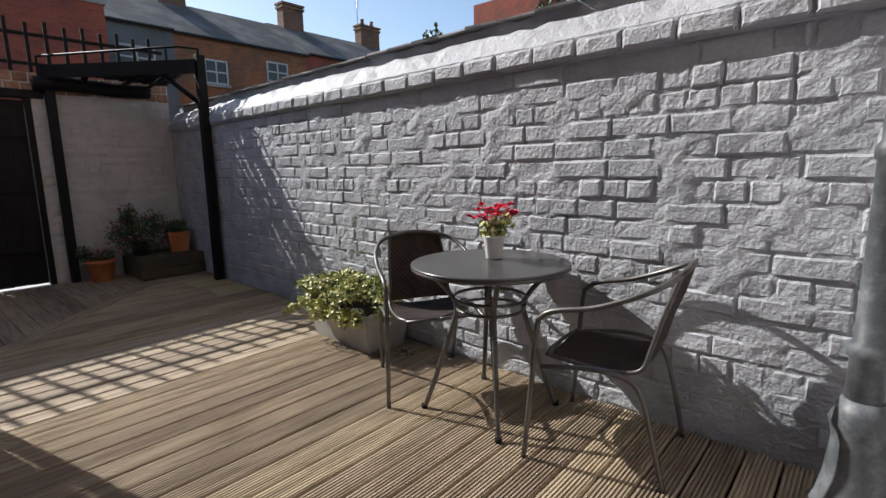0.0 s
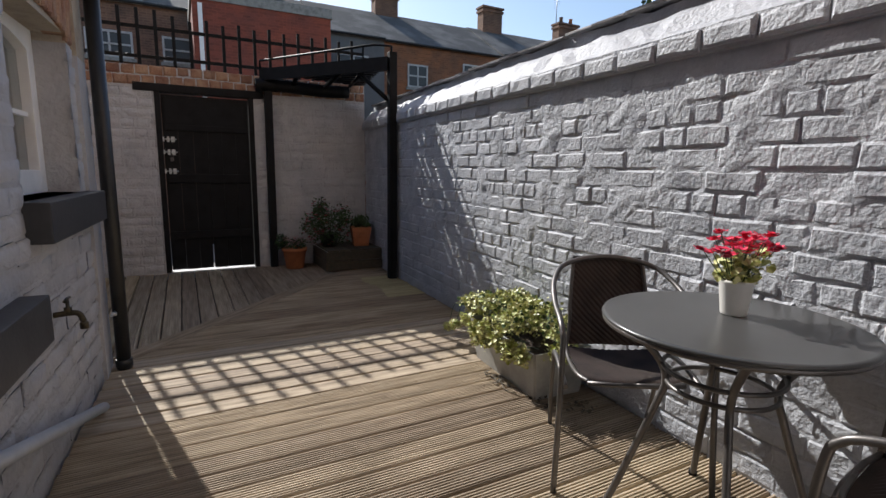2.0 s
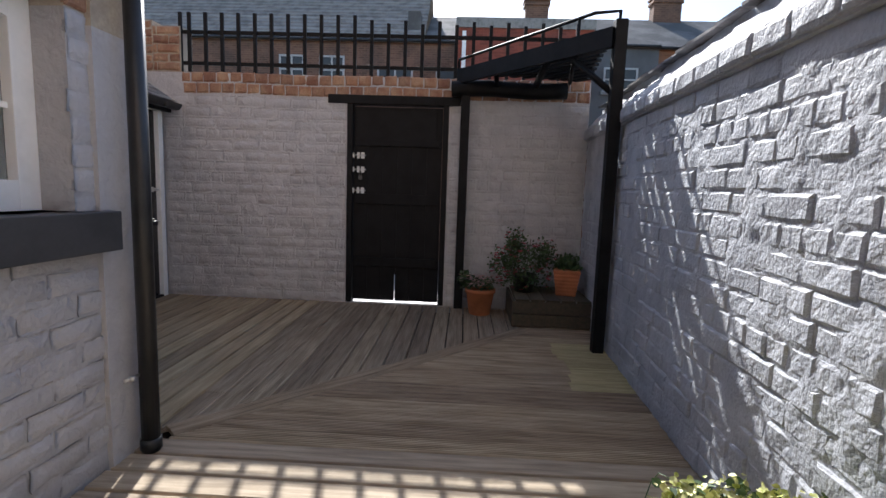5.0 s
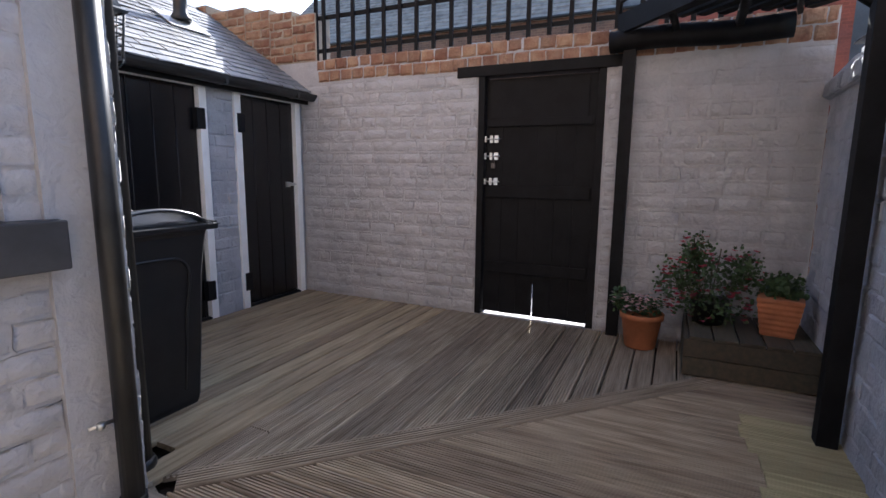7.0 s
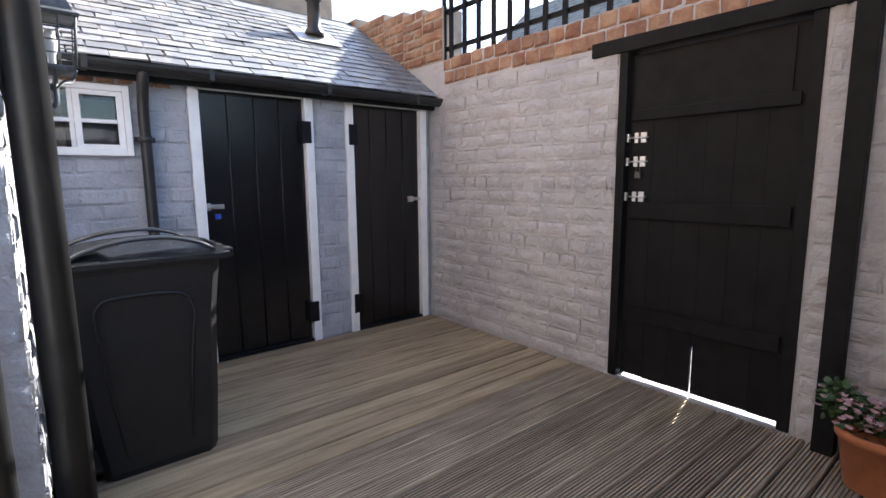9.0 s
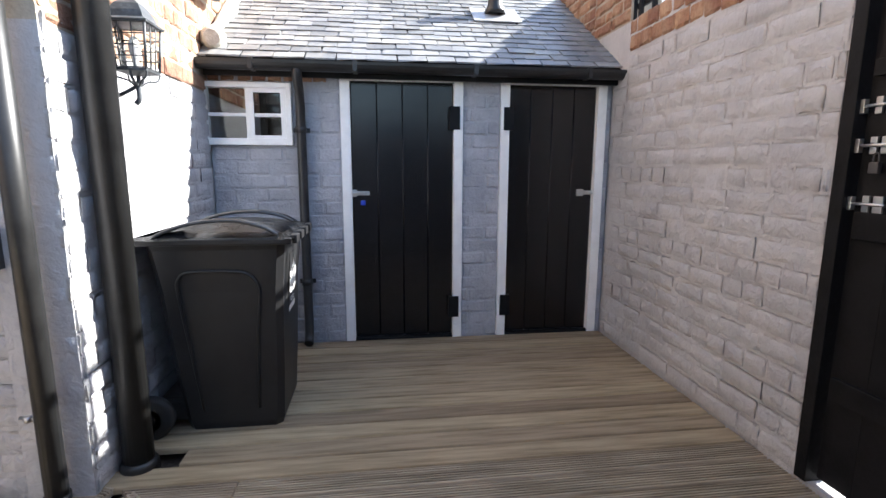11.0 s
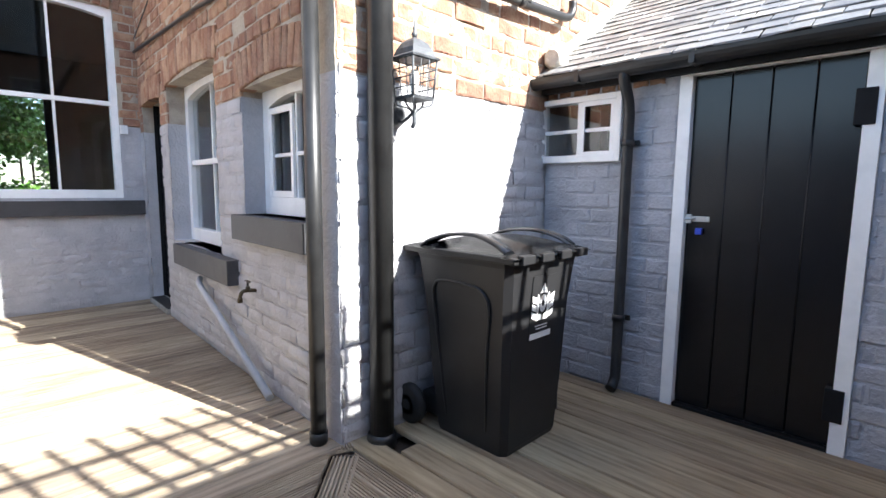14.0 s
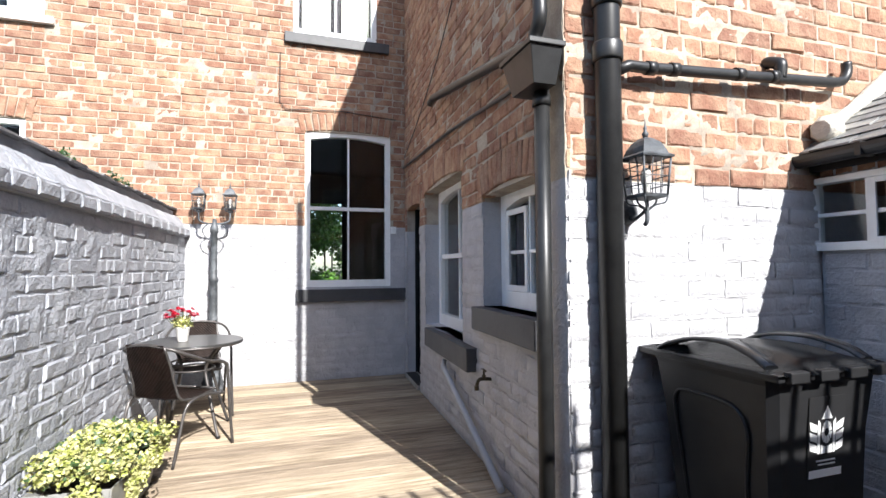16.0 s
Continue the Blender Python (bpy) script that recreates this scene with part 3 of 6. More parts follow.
def sash(name, w, x0, x1, z0, z1, deep, bars, label, frame=0.055, arch=0.0, curtain=False, rail=None):
    """A white window: frame, bars, meeting rail and panes; x0..z1 in the wall's own measures."""
    m = thing(name, on(w, x0, -deep, z0), label, "", kind="structure")
    W, H = x1 - x0, z1 - z0
    bm = bmesh.new()
    box(bm, 0, frame, -0.05, 0.03, 0, H, 0.004)
    box(bm, W - frame, W, -0.05, 0.03, 0, H, 0.004)
    box(bm, frame, W - frame, -0.05, 0.03, 0, frame * 1.3, 0.004)
    if arch:
        k = 12
        lo = [(frame + (W - 2 * frame) * i / k, H - frame - arch + arch * (1 - (2 * i / k - 1) ** 2)) for i in range(k + 1)]
        front = [bm.verts.new((x, 0.03, z)) for x, z in lo] + [bm.verts.new((W - frame, 0.03, H)), bm.verts.new((frame, 0.03, H))]
        back = [bm.verts.new((v.co.x, -0.05, v.co.z)) for v in front]
        bm.faces.new(front)
        bm.faces.new(back[::-1])
        for i in range(len(front)):
            j = (i + 1) % len(front)
            bm.faces.new((front[i], front[j], back[j], back[i]))
    else:
        box(bm, frame, W - frame, -0.05, 0.03, H - frame, H, 0.004)
    part("window_frame", bm, WHITE, m)
    nx, zs = bars
    bm = bmesh.new()
    for i in range(1, nx):
        x = frame + (W - 2 * frame) * i / nx
        box(bm, x - 0.011, x + 0.011, -0.03, 0.008, frame, H - frame * 0.9, 0.002)
    for z in zs:
        box(bm, frame, W - frame, -0.031, 0.007, z - 0.011, z + 0.011, 0.002)
    part("glazing_bar", bm, WHITE, m)
    if rail:
        block("meeting_rail", (frame * 0.8, W - frame * 0.8, -0.035, 0.014, rail - 0.022, rail + 0.022), WHITE, m, "", 0.003)
    edges = [frame] + [frame + (W - 2 * frame) * i / nx for i in range(1, nx)] + [W - frame]
    rows = [frame] + list(zs) + ([rail] if rail else []) + [H - frame * 0.5]
    rows.sort()
    for a, b in zip(edges, edges[1:]):
        for c, d in zip(rows, rows[1:]):
            block("pane", (a, b, -0.018, -0.014, c, d), GLASS, m).visible_shadow = False
    if curtain:
        bm = bmesh.new()
        for s in (0, 1):
            base = frame + 0.01 if s else W * 0.55
            n = 30
            r = [(base + (W * 0.34) * i / n, -0.16 + 0.02 * math.sin(i * 1.7 + s)) for i in range(n + 1)]
            lo = [bm.verts.new((x, y, 0.03)) for x, y in r]
            hi = [bm.verts.new((x, y, H - 0.02)) for x, y in r]
            for i in range(n):
                bm.faces.new((lo[i], lo[i + 1], hi[i + 1], hi[i])).smooth = True
        c = part("curtain", bm, CLOTH, m, "pale net curtain behind the glass")
    return m


CLOTH = material("net_curtain", (0.55, 0.55, 0.50), 0.9, 0, 0.1, 6.0, 0.2, 80.0, 0.002)


def sill(name, w, x0, x1, z0, z1, proud, mat, label, deep=0.14):
    s = block(name, (x0, x1, -deep, proud, z0, z1), mat, None, label, 0.006)
    s.matrix_world = w.matrix_world.copy()
    return tagged(s, category="window sill")


def windows():
    k = HS["kitchen"]
    sash("window_1", wall_side, k[0], k[1], k[2], k[3] + 0.03, 0.175, (2, (0.37,)), "white casement window, shut, deep in its reveal", 0.085, 0.05)
    c = next(o for o in bpy.data.objects if o.name == "window_1")
    bm = bmesh.new()
    W, H = k[1] - k[0], k[3] + 0.03 - k[2]
    for q in ((W / 2 + 0.012, W / 2 + 0.045, 0.112, H - 0.14), (W - 0.124, W - 0.086, 0.112, H - 0.14), (W / 2 + 0.045, W - 0.124, 0.112, 0.15), (W / 2 + 0.045, W - 0.124, H - 0.178, H - 0.14)):
        box(bm, q[0], q[1], 0.009, 0.026, q[2], q[3], 0.002)
    part("casement", bm, WHITE, c)
    k = HS["scullery"]
    sash("window_2", wall_side, k[0], k[1], k[2], k[3] + 0.03, 0.19, (2, ()), "white tall sash window, shut, deep in its reveal", 0.085, 0.06, False, 0.70)
    k = HB["window"]
    sash("window_3", wall_back, k[0], k[1], k[2], k[3] + 0.02, 0.06, (2, ()), "big white two-over-two sash window of the dark back room", 0.065, 0.05, False, 0.97)
    k = HB["upper"]
    sash("window_4", wall_back, k[0], k[1], k[2], k[3], 0.06, (2, ()), "white upper sash window in full sun", 0.065, 0, True, 0.9)
    k = HB["next"]
    sash("window_5", wall_back, k[0], k[1], k[2], k[3], 0.06, (2, ()), "white window of the next house above the wall", 0.06, 0, False, 0.8)
    k = HB["next_up"]
    sash("window_6", wall_back, k[0], k[1], k[2], k[3], 0.06, (2, ()), "white upper window of the next house", 0.06, 0, True, 0.8)
    sash("window_7", wall_shed, 2.29, 2.87, 1.42, 1.83, 0.0, (2, (0.20,)), "small white four-pane outhouse window, flaking", 0.035)
    c = next(o for o in bpy.data.objects if o.name == "window_7")
    bm = bmesh.new()
    for q in ((0.037, 0.07, 0.037, 0.373), (0.245, 0.278, 0.037, 0.373), (0.07, 0.245, 0.037, 0.065), (0.07, 0.245, 0.345, 0.373)):
        box(bm, q[0], q[1], 0.009, 0.024, q[2], q[3], 0.002)
    part("casement", bm, WHITE, c)
    sill("window_sill", wall_side, 0.215, 1.22, 0.915, 1.07, 0.075, SILL, "dark grey painted stone sill under the kitchen window", 0.24)
    sill("window_sill", wall_side, 1.34, 2.70, 0.585, 0.755, 0.075, SILL, "dark grey painted stone sill under the tall side window", 0.26)
    sill("window_sill", wall_back, 0.085, 1.42, 0.94, 1.09, 0.05, SILL, "black painted stone sill under the big sash window")
    sill("window_sill", wall_back, 0.29, 1.57, 4.09, 4.215, 0.05, SILL, "dark stone sill under the upper window")
    sill("window_sill", wall_back, 3.9, 5.1, 3.95, 4.025, 0.05, WHITE, "white sill under the next house's upper window")
    # side door, deep in its opening
    d = thing("back_door", on(wall_side, 3.245, -0.14, 0.0), "dark painted back door, shut, deep in its opening", "door")
    block("leaf", (0.04, 0.76, -0.05, 0.0, 0.06, 2.04), BLACK, d, "", 0.004)
    block("frame", (0.0, 0.038, -0.06, 0.03, 0.0, 2.08), BLACK_MATT, d, "", 0.003)
    block("frame", (0.762, 0.80, -0.06, 0.03, 0.0, 2.08), BLACK_MATT, d, "", 0.003)
    s = block("doorstep", (3.27, 4.02, -0.13, 0.03, 0.0, 0.05), CONCRETE, None, "grey stone doorstep with a dark mat", 0.006)
    s.matrix_world = wall_side.matrix_world.copy()
    tagged(s, category="step")
    s = block("alarm_box", (0.20, 0.27, 0.0, 0.03, 1.78, 1.87), WHITE, None, "small white sensor box on the back wall", 0.006)
    s.matrix_world = wall_back.matrix_world.copy()
    tagged(s, category="sensor")


def arch_of_bricks(w, x0, x1, z, rise, tall=0.21, name="arch", label="arch of red bricks on edge"):
    """A shallow arch of bricks standing on edge over an opening."""
    a = thing(name, on(w, 0, 0, 0), label, "", kind="structure")
    n = round((x1 - x0 + 0.12) / 0.078)
    for i in range(n):
        u = (i + 0.5) / n
        x = x0 - 0.06 + (x1 - x0 + 0.12) * u
        ob = new("brick", VOUSSOIR[i % 3])
        ob.parent = a
        zz = z + rise * (1 - (2 * u - 1) ** 2) - rise
        ob.matrix_world = w.matrix_world @ pose(x, 0.002 + 0.002 * (i % 3), zz, 0, (u - 0.5) * 26, 0) @ pose(-0.034, 0, 0)
    return a


VOUSSOIR = []
_r = random.Random(77)
for _k in range(3):
    _v, _f = brick_mesh(0.066, 0.21, _r, 0.006)
    _v = [(a, (b if b > -0.02 else -0.10), c) for a, b, c in _v]
    _m = bpy.data.meshes.new("brick")
    _m.from_pydata(_v, [], _f)
    _m.materials.append(BRICK)
    VOUSSOIR.append(_m)


def outhouse_roof():
    roof = block("roof_outhouse", (0, 2.86, -1.75, 0.02, -0.03, -0.005), BLACK_MATT, None, "grey slate lean-to roof of the outhouse", 0, "structure")
    pitch = 33.0
    roof.matrix_world = pose(-7.12, -0.95, 1.985, -pitch, 0, 0)
    rnd = random.Random(21)
    kinds = []
    for k in range(6):
        bm = bmesh.new()
        v = box(bm, 0.003, 0.197 + rnd.uniform(-0.004, 0.0), -0.20, 0, 0, 0.010, 0.0)
        for q in v:
            if q.co.y > -0.1:
                q.co.y += rnd.uniform(-0.012, 0.008)
                q.co.x += rnd.uniform(-0.004, 0.003)
        kinds.append(mesh_of(bm, "slate", SLATE))
    made = 0
    for r in range(16):
        y = -0.10 * r + 0.045
        x = -0.10 * (r % 2)
        while x < 2.85:
            ob = new("slate", kinds[rnd.randrange(6)])
            ob.parent = roof
            ob.matrix_local = Matrix.Translation((max(x, 0), y + rnd.uniform(-0.006, 0.006), 0.004 + rnd.uniform(0, 0.003))) @ pose(0, 0, 0, 4.4, rnd.uniform(-0.8, 0.8), rnd.uniform(-2, 2))
            if x < 0:
                ob.scale.x = 0.5
            if x > 2.68:
                ob.scale.x = (2.86 - x) / 0.2
            x += 0.2
            made += 1
    # lead flashing and flue
    flue = thing("roof_flue", roof.matrix_world @ pose(0.75, -0.95, 0.01), "small dark clay flue with a lead skirt on the slates", "flue")
    bm = bmesh.new()
    box(bm, -0.2, 0.2, -0.16, 0.16, 0.012, 0.02, 0.003)
    part("skirt", bm, LEAD, flue)
    bm = bmesh.new()
    lathe(bm, [(0.09, 0.02), (0.085, 0.05), (0.06, 0.09), (0.055, 0.30), (0.07, 0.31), (0.07, 0.34)], (0, 0, 0), 16)
    f = part("pipe", bm, PIPE, flue)
    f.rotation_euler = (radians(33), 0, 0)
    # gutter and fascia
    g = thing("gutter", rot(-7.16, -0.90, 1.925), "black plastic gutter under the slates", "gutter")
    bm = bmesh.new()
    n = 10
    rows = []
    for x in (0, 2.92):
        rows.append([bm.verts.new((x, 0.056 * math.cos(math.pi * (1 + i / n)), 0.062 * math.sin(math.pi * (1 + i / n)) + 0.02)) for i in range(n + 1)] + [bm.verts.new((x, 0.046 * math.cos(math.pi * (2 - i / n)), 0.046 * math.sin(math.pi * (2 - i / n)) + 0.02)) for i in range(n + 1)])
    k = len(rows[0])
    for i in range(k):
        bm.faces.new((rows[0][i], rows[0][(i + 1) % k], rows[1][(i + 1) % k], rows[1][i]))
    part("trough", bm, PIPE, g)
    for i, x in enumerate((0.3, 1.1, 1.9, 2.55)):
        block("bracket", (x, x + 0.03, -0.06, 0.055, -0.04, 0.03), PIPE, g, "", 0.003)
    block("fascia", (0.06, 2.88, -0.085, -0.055, -0.065, 0.07), BLACK_MATT, g, "", 0.002)
    p = thing("downpipe", rot(-4.872, -0.985, 0), "slim black downpipe beside the outhouse window", "pipe")
    bm = bmesh.new()
    tube(bm, curve_points([(0, 0.09, 1.91), (0, 0.085, 1.86), (0, 0.02, 1.76), (0, 0, 1.68)], 4) + [Vector((0, 0, 0.10)), Vector((0, 0.03, 0.05)), Vector((0, 0.06, 0.03))], 0.032, 12)
    part("pipe", bm, PIPE, p)
    for z in (0.45, 1.5):
        bm = bmesh.new()
        lathe(bm, [(0.038, z), (0.038, z + 0.04)], sides=14)
        box(bm, -0.055, 0.055, -0.045, -0.03, z + 0.005, z + 0.035)
        part("clip", bm, PIPE, p)


TILE_GREY = material("worn_tile", (0.22, 0.21, 0.21), 0.8, 0, 0.25, 8.0, 0.6, 50.0, 0.006, 0.2, coords="World")
LUMP = material("pale_mortar", (0.62, 0.58, 0.50), 0.9, 0, 0.15, 9.0, 0.8, 50.0, 0.012)
LEAD = material("lead_flashing", (0.55, 0.55, 0.54), 0.4, 0.3, 0.1, 8, 0.2, 40)


# ---- fence and shelter over the gate wall ----
def fence():
    f = thing("fence", rot(-7.14, 0, 0), "black timber picket fence standing on the brick yard wall", "fence")
    kinds = []
    for k, t in enumerate((2.84, 2.80, 2.77)):
        bm = bmesh.new()
        box(bm, -0.012, 0.012, -0.017, 0.017, 2.27, t, 0.003)
        kinds.append(mesh_of(bm, "picket", BLACK_MATT))
    y = -0.86
    i = 0
    while y < 3.15:
        ob = new("picket", kinds[0 if y < 0.9 else 1 + i % 2])
        ob.parent = f
        ob.matrix_world = rot(-7.14, y, 0)
        y += 0.166 if i else 0.09
        i += 1
    for z in (2.36, 2.66):
        block("rail", (-0.035, -0.013, -0.9, 3.2, z - 0.018, z + 0.018), BLACK_MATT, f, "", 0.003)


def shelter():
    s = thing("corner_shelter", rot(0, 0, 0), "black timber corner shelter with a felted top and a sagging rail", "shelter")
    p1, p2, c = Vector((-7.03, 1.92, 0)), Vector((-5.83, 3.03, 0)), Vector((-7.06, 3.17, 0))
    block("post", (-5.885, -5.80, 3.035, 3.12, 0.0, 2.42), BLACK_MATT, s, "", 0.005)
    bm = bmesh.new()
    u = (p2 - p1).normalized()
    nrm = Vector((u.y, -u.x, 0)) * 0.02
    vs = []
    for p, a, b in ((p1, 2.20, 2.33), (p2, 2.23, 2.37)):
        for q in (p + nrm, p - nrm):
            vs += [bm.verts.new((q.x, q.y, a)), bm.verts.new((q.x, q.y, b))]
    bmesh.ops.convex_hull(bm, input=vs)
    part("fascia", bm, BLACK_MATT, s)
    # spaced boards that run with the fascia, shorter towards the corner
    inward = Vector((-u.y, u.x, 0)) if Vector((-u.y, u.x, 0)).dot(c - p1) > 0 else Vector((u.y, -u.x, 0))
    rnd = random.Random(5)
    reach = (c - p1).dot(inward)
    foot = (c - p1).dot(u)
    full, k = (p2 - p1).length, 0.03
    while k < reach - 0.08:
        wide = rnd.uniform(0.055, 0.085)
        g = (k + wide / 2) / reach
        lo, hi = foot * g + 0.03, full + (foot - full) * g - 0.03
        bm = bmesh.new()
        box(bm, 0, hi - lo, 0, wide, 0, 0.022, 0.002)
        o = p1 + u * lo + inward * k
        q = part("roof_board", bm, BLACK_MATT, s)
        q.matrix_world = pose(o.x, o.y, 2.28 - 0.04 * g, rnd.uniform(-1, 1), 0, math.degrees(math.atan2(u.y, u.x)))
        if inward.dot(Vector((-u.y, u.x, 0))) < 0:
            q.matrix_world = q.matrix_world @ pose(0, -wide, 0)
        k += wide + rnd.uniform(0.016, 0.030)
    for t in (0.3, 0.65):
        a = p1.lerp(p2, t)
        bm = bmesh.new()
        tube(bm, [(a.x, a.y, 2.24), (-7.04, 2.0 + t * 1.0, 2.17)], 0.03, 4)
        part("rafter", bm, BLACK_MATT, s)
    bm = bmesh.new()
    tube(bm, [(p1.x, p1.y, 2.33), (p1.x, p1.y, 2.42), (-5.95, 2.92, 2.50), (-5.84, 3.07, 2.48), (-5.84, 3.07, 2.2)], 0.013, 6)
    tube(bm, [(-6.05, 2.83, 2.2), (-6.05, 2.83, 2.49)], 0.012, 6)
    part("rail", bm, BLACK_MATT, s)
    bm = bmesh.new()
    tube(bm, [(-5.86, 3.06, 1.92), (-6.14, 2.80, 2.24)], 0.024, 4)
    tube(bm, [(-5.86, 3.06, 1.98), (-6.02, 3.10, 2.24)], 0.02, 4)
    part("brace", bm, BLACK_MATT, s)
    bm = bmesh.new()
    tube(bm, curve_points([(-7.03, 1.86, 2.15), (-7.02, 2.2, 2.16), (-7.01, 2.6, 2.14), (-7.0, 2.95, 2.15)], 4), 0.075, 12)
    part("felt_roll", bm, BLACK_MATT, s, "roll of black roofing felt along the wall top")
    bm = bmesh.new()
    tube(bm, [(-6.14, 2.83, 2.22), (-7.0, 2.97, 2.22)], 0.02, 4)
    part("brace", bm, BLACK_MATT, s)


# ---- pipes and lamps of the house ----
def pipes():
    p = thing("downpipe", rot(-4.165, 0.675, 0), "black round downpipe with a hopper head at the corner", "pipe")
    bm = bmesh.new()
    tube(bm, [(0, 0, 2.20), (0, 0, 0.0)], 0.038, 16)
    part("pipe", bm, PIPE, p)
    bm = bmesh.new()
    box(bm, -0.15, 0.16, -0.035, 0.135, 2.19, 2.37, 0.006)
    for q in bm.verts:
        if q.co.z < 2.28:
            q.co.x *= 0.72
            q.co.y = 0.02 + (q.co.y - 0.02) * 0.7
    box(bm, -0.16, 0.17, -0.042, 0.145, 2.355, 2.38, 0.004)
    part("hopper", bm, PIPE, p)
    bm = bmesh.new()
    tube(bm, curve_points([(0.02, 0.02, 2.34), (0.02, 0.02, 2.47), (-0.03, 0.02, 2.54), (-0.03, 0.02, 2.66)], 5) + [Vector((-0.03, 0.02, 5.2))], 0.036, 14)
    part("upper_pipe", bm, PIPE, p)
    for z in (0.012, 2.12):
        bm = bmesh.new()
        lathe(bm, [(0.045, z), (0.045, z + 0.05)], sides=16)
        part("collar", bm, PIPE, p)
    bm = bmesh.new()
    tube(bm, [(0.035, -0.02, 0.36), (0.11, -0.03, 0.36)], 0.008, 6)
    lathe(bm, [(0.014, 0), (0.014, 0.02)], (0.075, -0.02, 0.35), 8)
    part("clip", bm, BRIGHT, p, "small bright pipe clip")
    s = thing("soil_pipe", rot(-4.337, 0.42, 0), "thick black soil pipe with a branch along the end wall", "pipe")
    bm = bmesh.new()
    tube(bm, [(0, 0, 5.6), (0, 0, 0.0)], 0.060, 20)
    part("pipe", bm, PIPE, s)
    for z in (2.30, 2.56):
        bm = bmesh.new()
        lathe(bm, [(0.068, z), (0.072, z + 0.01), (0.072, z + 0.08), (0.068, z + 0.09)], sides=20)
        part("collar", bm, PIPE, s)
    bm = bmesh.new()
    tube(bm, [(0, -0.04, 2.26), (0, -0.12, 2.30), (0.0, -0.20, 2.30), (0.0, -1.48, 2.37)] + curve_points([(0.0, -1.50, 2.37), (0.0, -1.58, 2.39), (0.0, -1.62, 2.44), (0.0, -1.62, 2.50)], 4), 0.028, 12)
    part("branch", bm, PIPE, s)
    bm = bmesh.new()
    tube(bm, curve_points([(0.0, -1.10, 2.35), (-0.005, -1.10, 2.40), (0.0, -1.10, 2.43), (0.05, -1.09, 2.455), (0.07, -1.09, 2.455)], 4), 0.032, 12)
    part("elbow", bm, PIPE, s)
    for y, z in ((-0.22, 2.30), (-0.36, 2.31), (-0.78, 2.335), (-1.02, 2.35)):
        bm = bmesh.new()
        tube(bm, [(0.0, y, z), (0.0, y - 0.05, z + 0.003)], 0.034, 12)
        part("collar", bm, PIPE, s)
    b = thing("drain_boot", rot(-4.337, 0.42, 0), "black drain collar at the foot of the soil pipe", "drain")
    bm = bmesh.new()
    lathe(bm, [(0.074, -0.03), (0.076, 0.015), (0.070, 0.03), (0.058, 0.035)], sides=20)
    part("collar", bm, PIPE, b)
    w = thing("waste_pipe", on(wall_side, 0, 0, 0), "sloping pale gutter pipe running down to the hopper", "pipe")
    bm = bmesh.new()
    tube(bm, [(2.42, 0.07, 2.90), (2.30, 0.07, 2.91), (0.30, 0.07, 2.50), (0.16, 0.10, 2.38)], 0.034, 12)
    part("pipe", bm, PIPE, w)
    w = thing("cable_conduit", on(wall_side, 0, 0, 0), "thin dark pipe clipped along the brick side wall", "pipe")
    bm = bmesh.new()
    tube(bm, [(4.1, 0.02, 2.62), (1.9, 0.02, 2.50), (0.65, 0.02, 2.38), (0.2, 0.02, 2.36)], 0.014, 8)
    part("pipe", bm, PIPE, w)
    d = thing("drain_pipe", on(wall_side, 0, 0, 0), "pale plastic pipe leaning from the side wall to the deck", "pipe")
    bm = bmesh.new()
    tube(bm, [(2.12, 0.03, 0.53), (2.08, 0.05, 0.49), (0.70, 0.07, 0.03)], 0.024, 12)
    part("pipe", bm, PALE_PIPE, d)
    t = thing("garden_tap", on(wall_side, 1.04, 0.0, 0.60), "old brass garden tap on the side wall", "tap")
    bm = bmesh.new()
    tube(bm, curve_points([(0, 0, 0), (0, 0.05, 0.005), (0, 0.085, 0.0), (0, 0.10, -0.035)], 5), 0.012, 10)
    lathe(bm, [(0.016, -0.065), (0.016, -0.04), (0.012, -0.035)], (0, 0.10, 0), 10)
    lathe(bm, [(0.014, 0.0), (0.014, 0.03), (0.007, 0.032), (0.007, 0.06)], (0, 0.05, 0), 10)
    part("body", bm, BRASS, t)
    bm = bmesh.new()
    tube(bm, [(-0.04, 0.05, 0.062), (0, 0.05, 0.066), (0.04, 0.05, 0.062)], 0.006, 8)
    part("handle", bm, BRASS, t)


PALE_PIPE = material("pale_pipe", (0.45, 0.46, 0.47), 0.5, 0, 0.08, 8, 0.1, 60)
BRASS = material("tarnished_brass", (0.10, 0.08, 0.05), 0.4, 0.8, 0.3, 10, 0.2, 80)


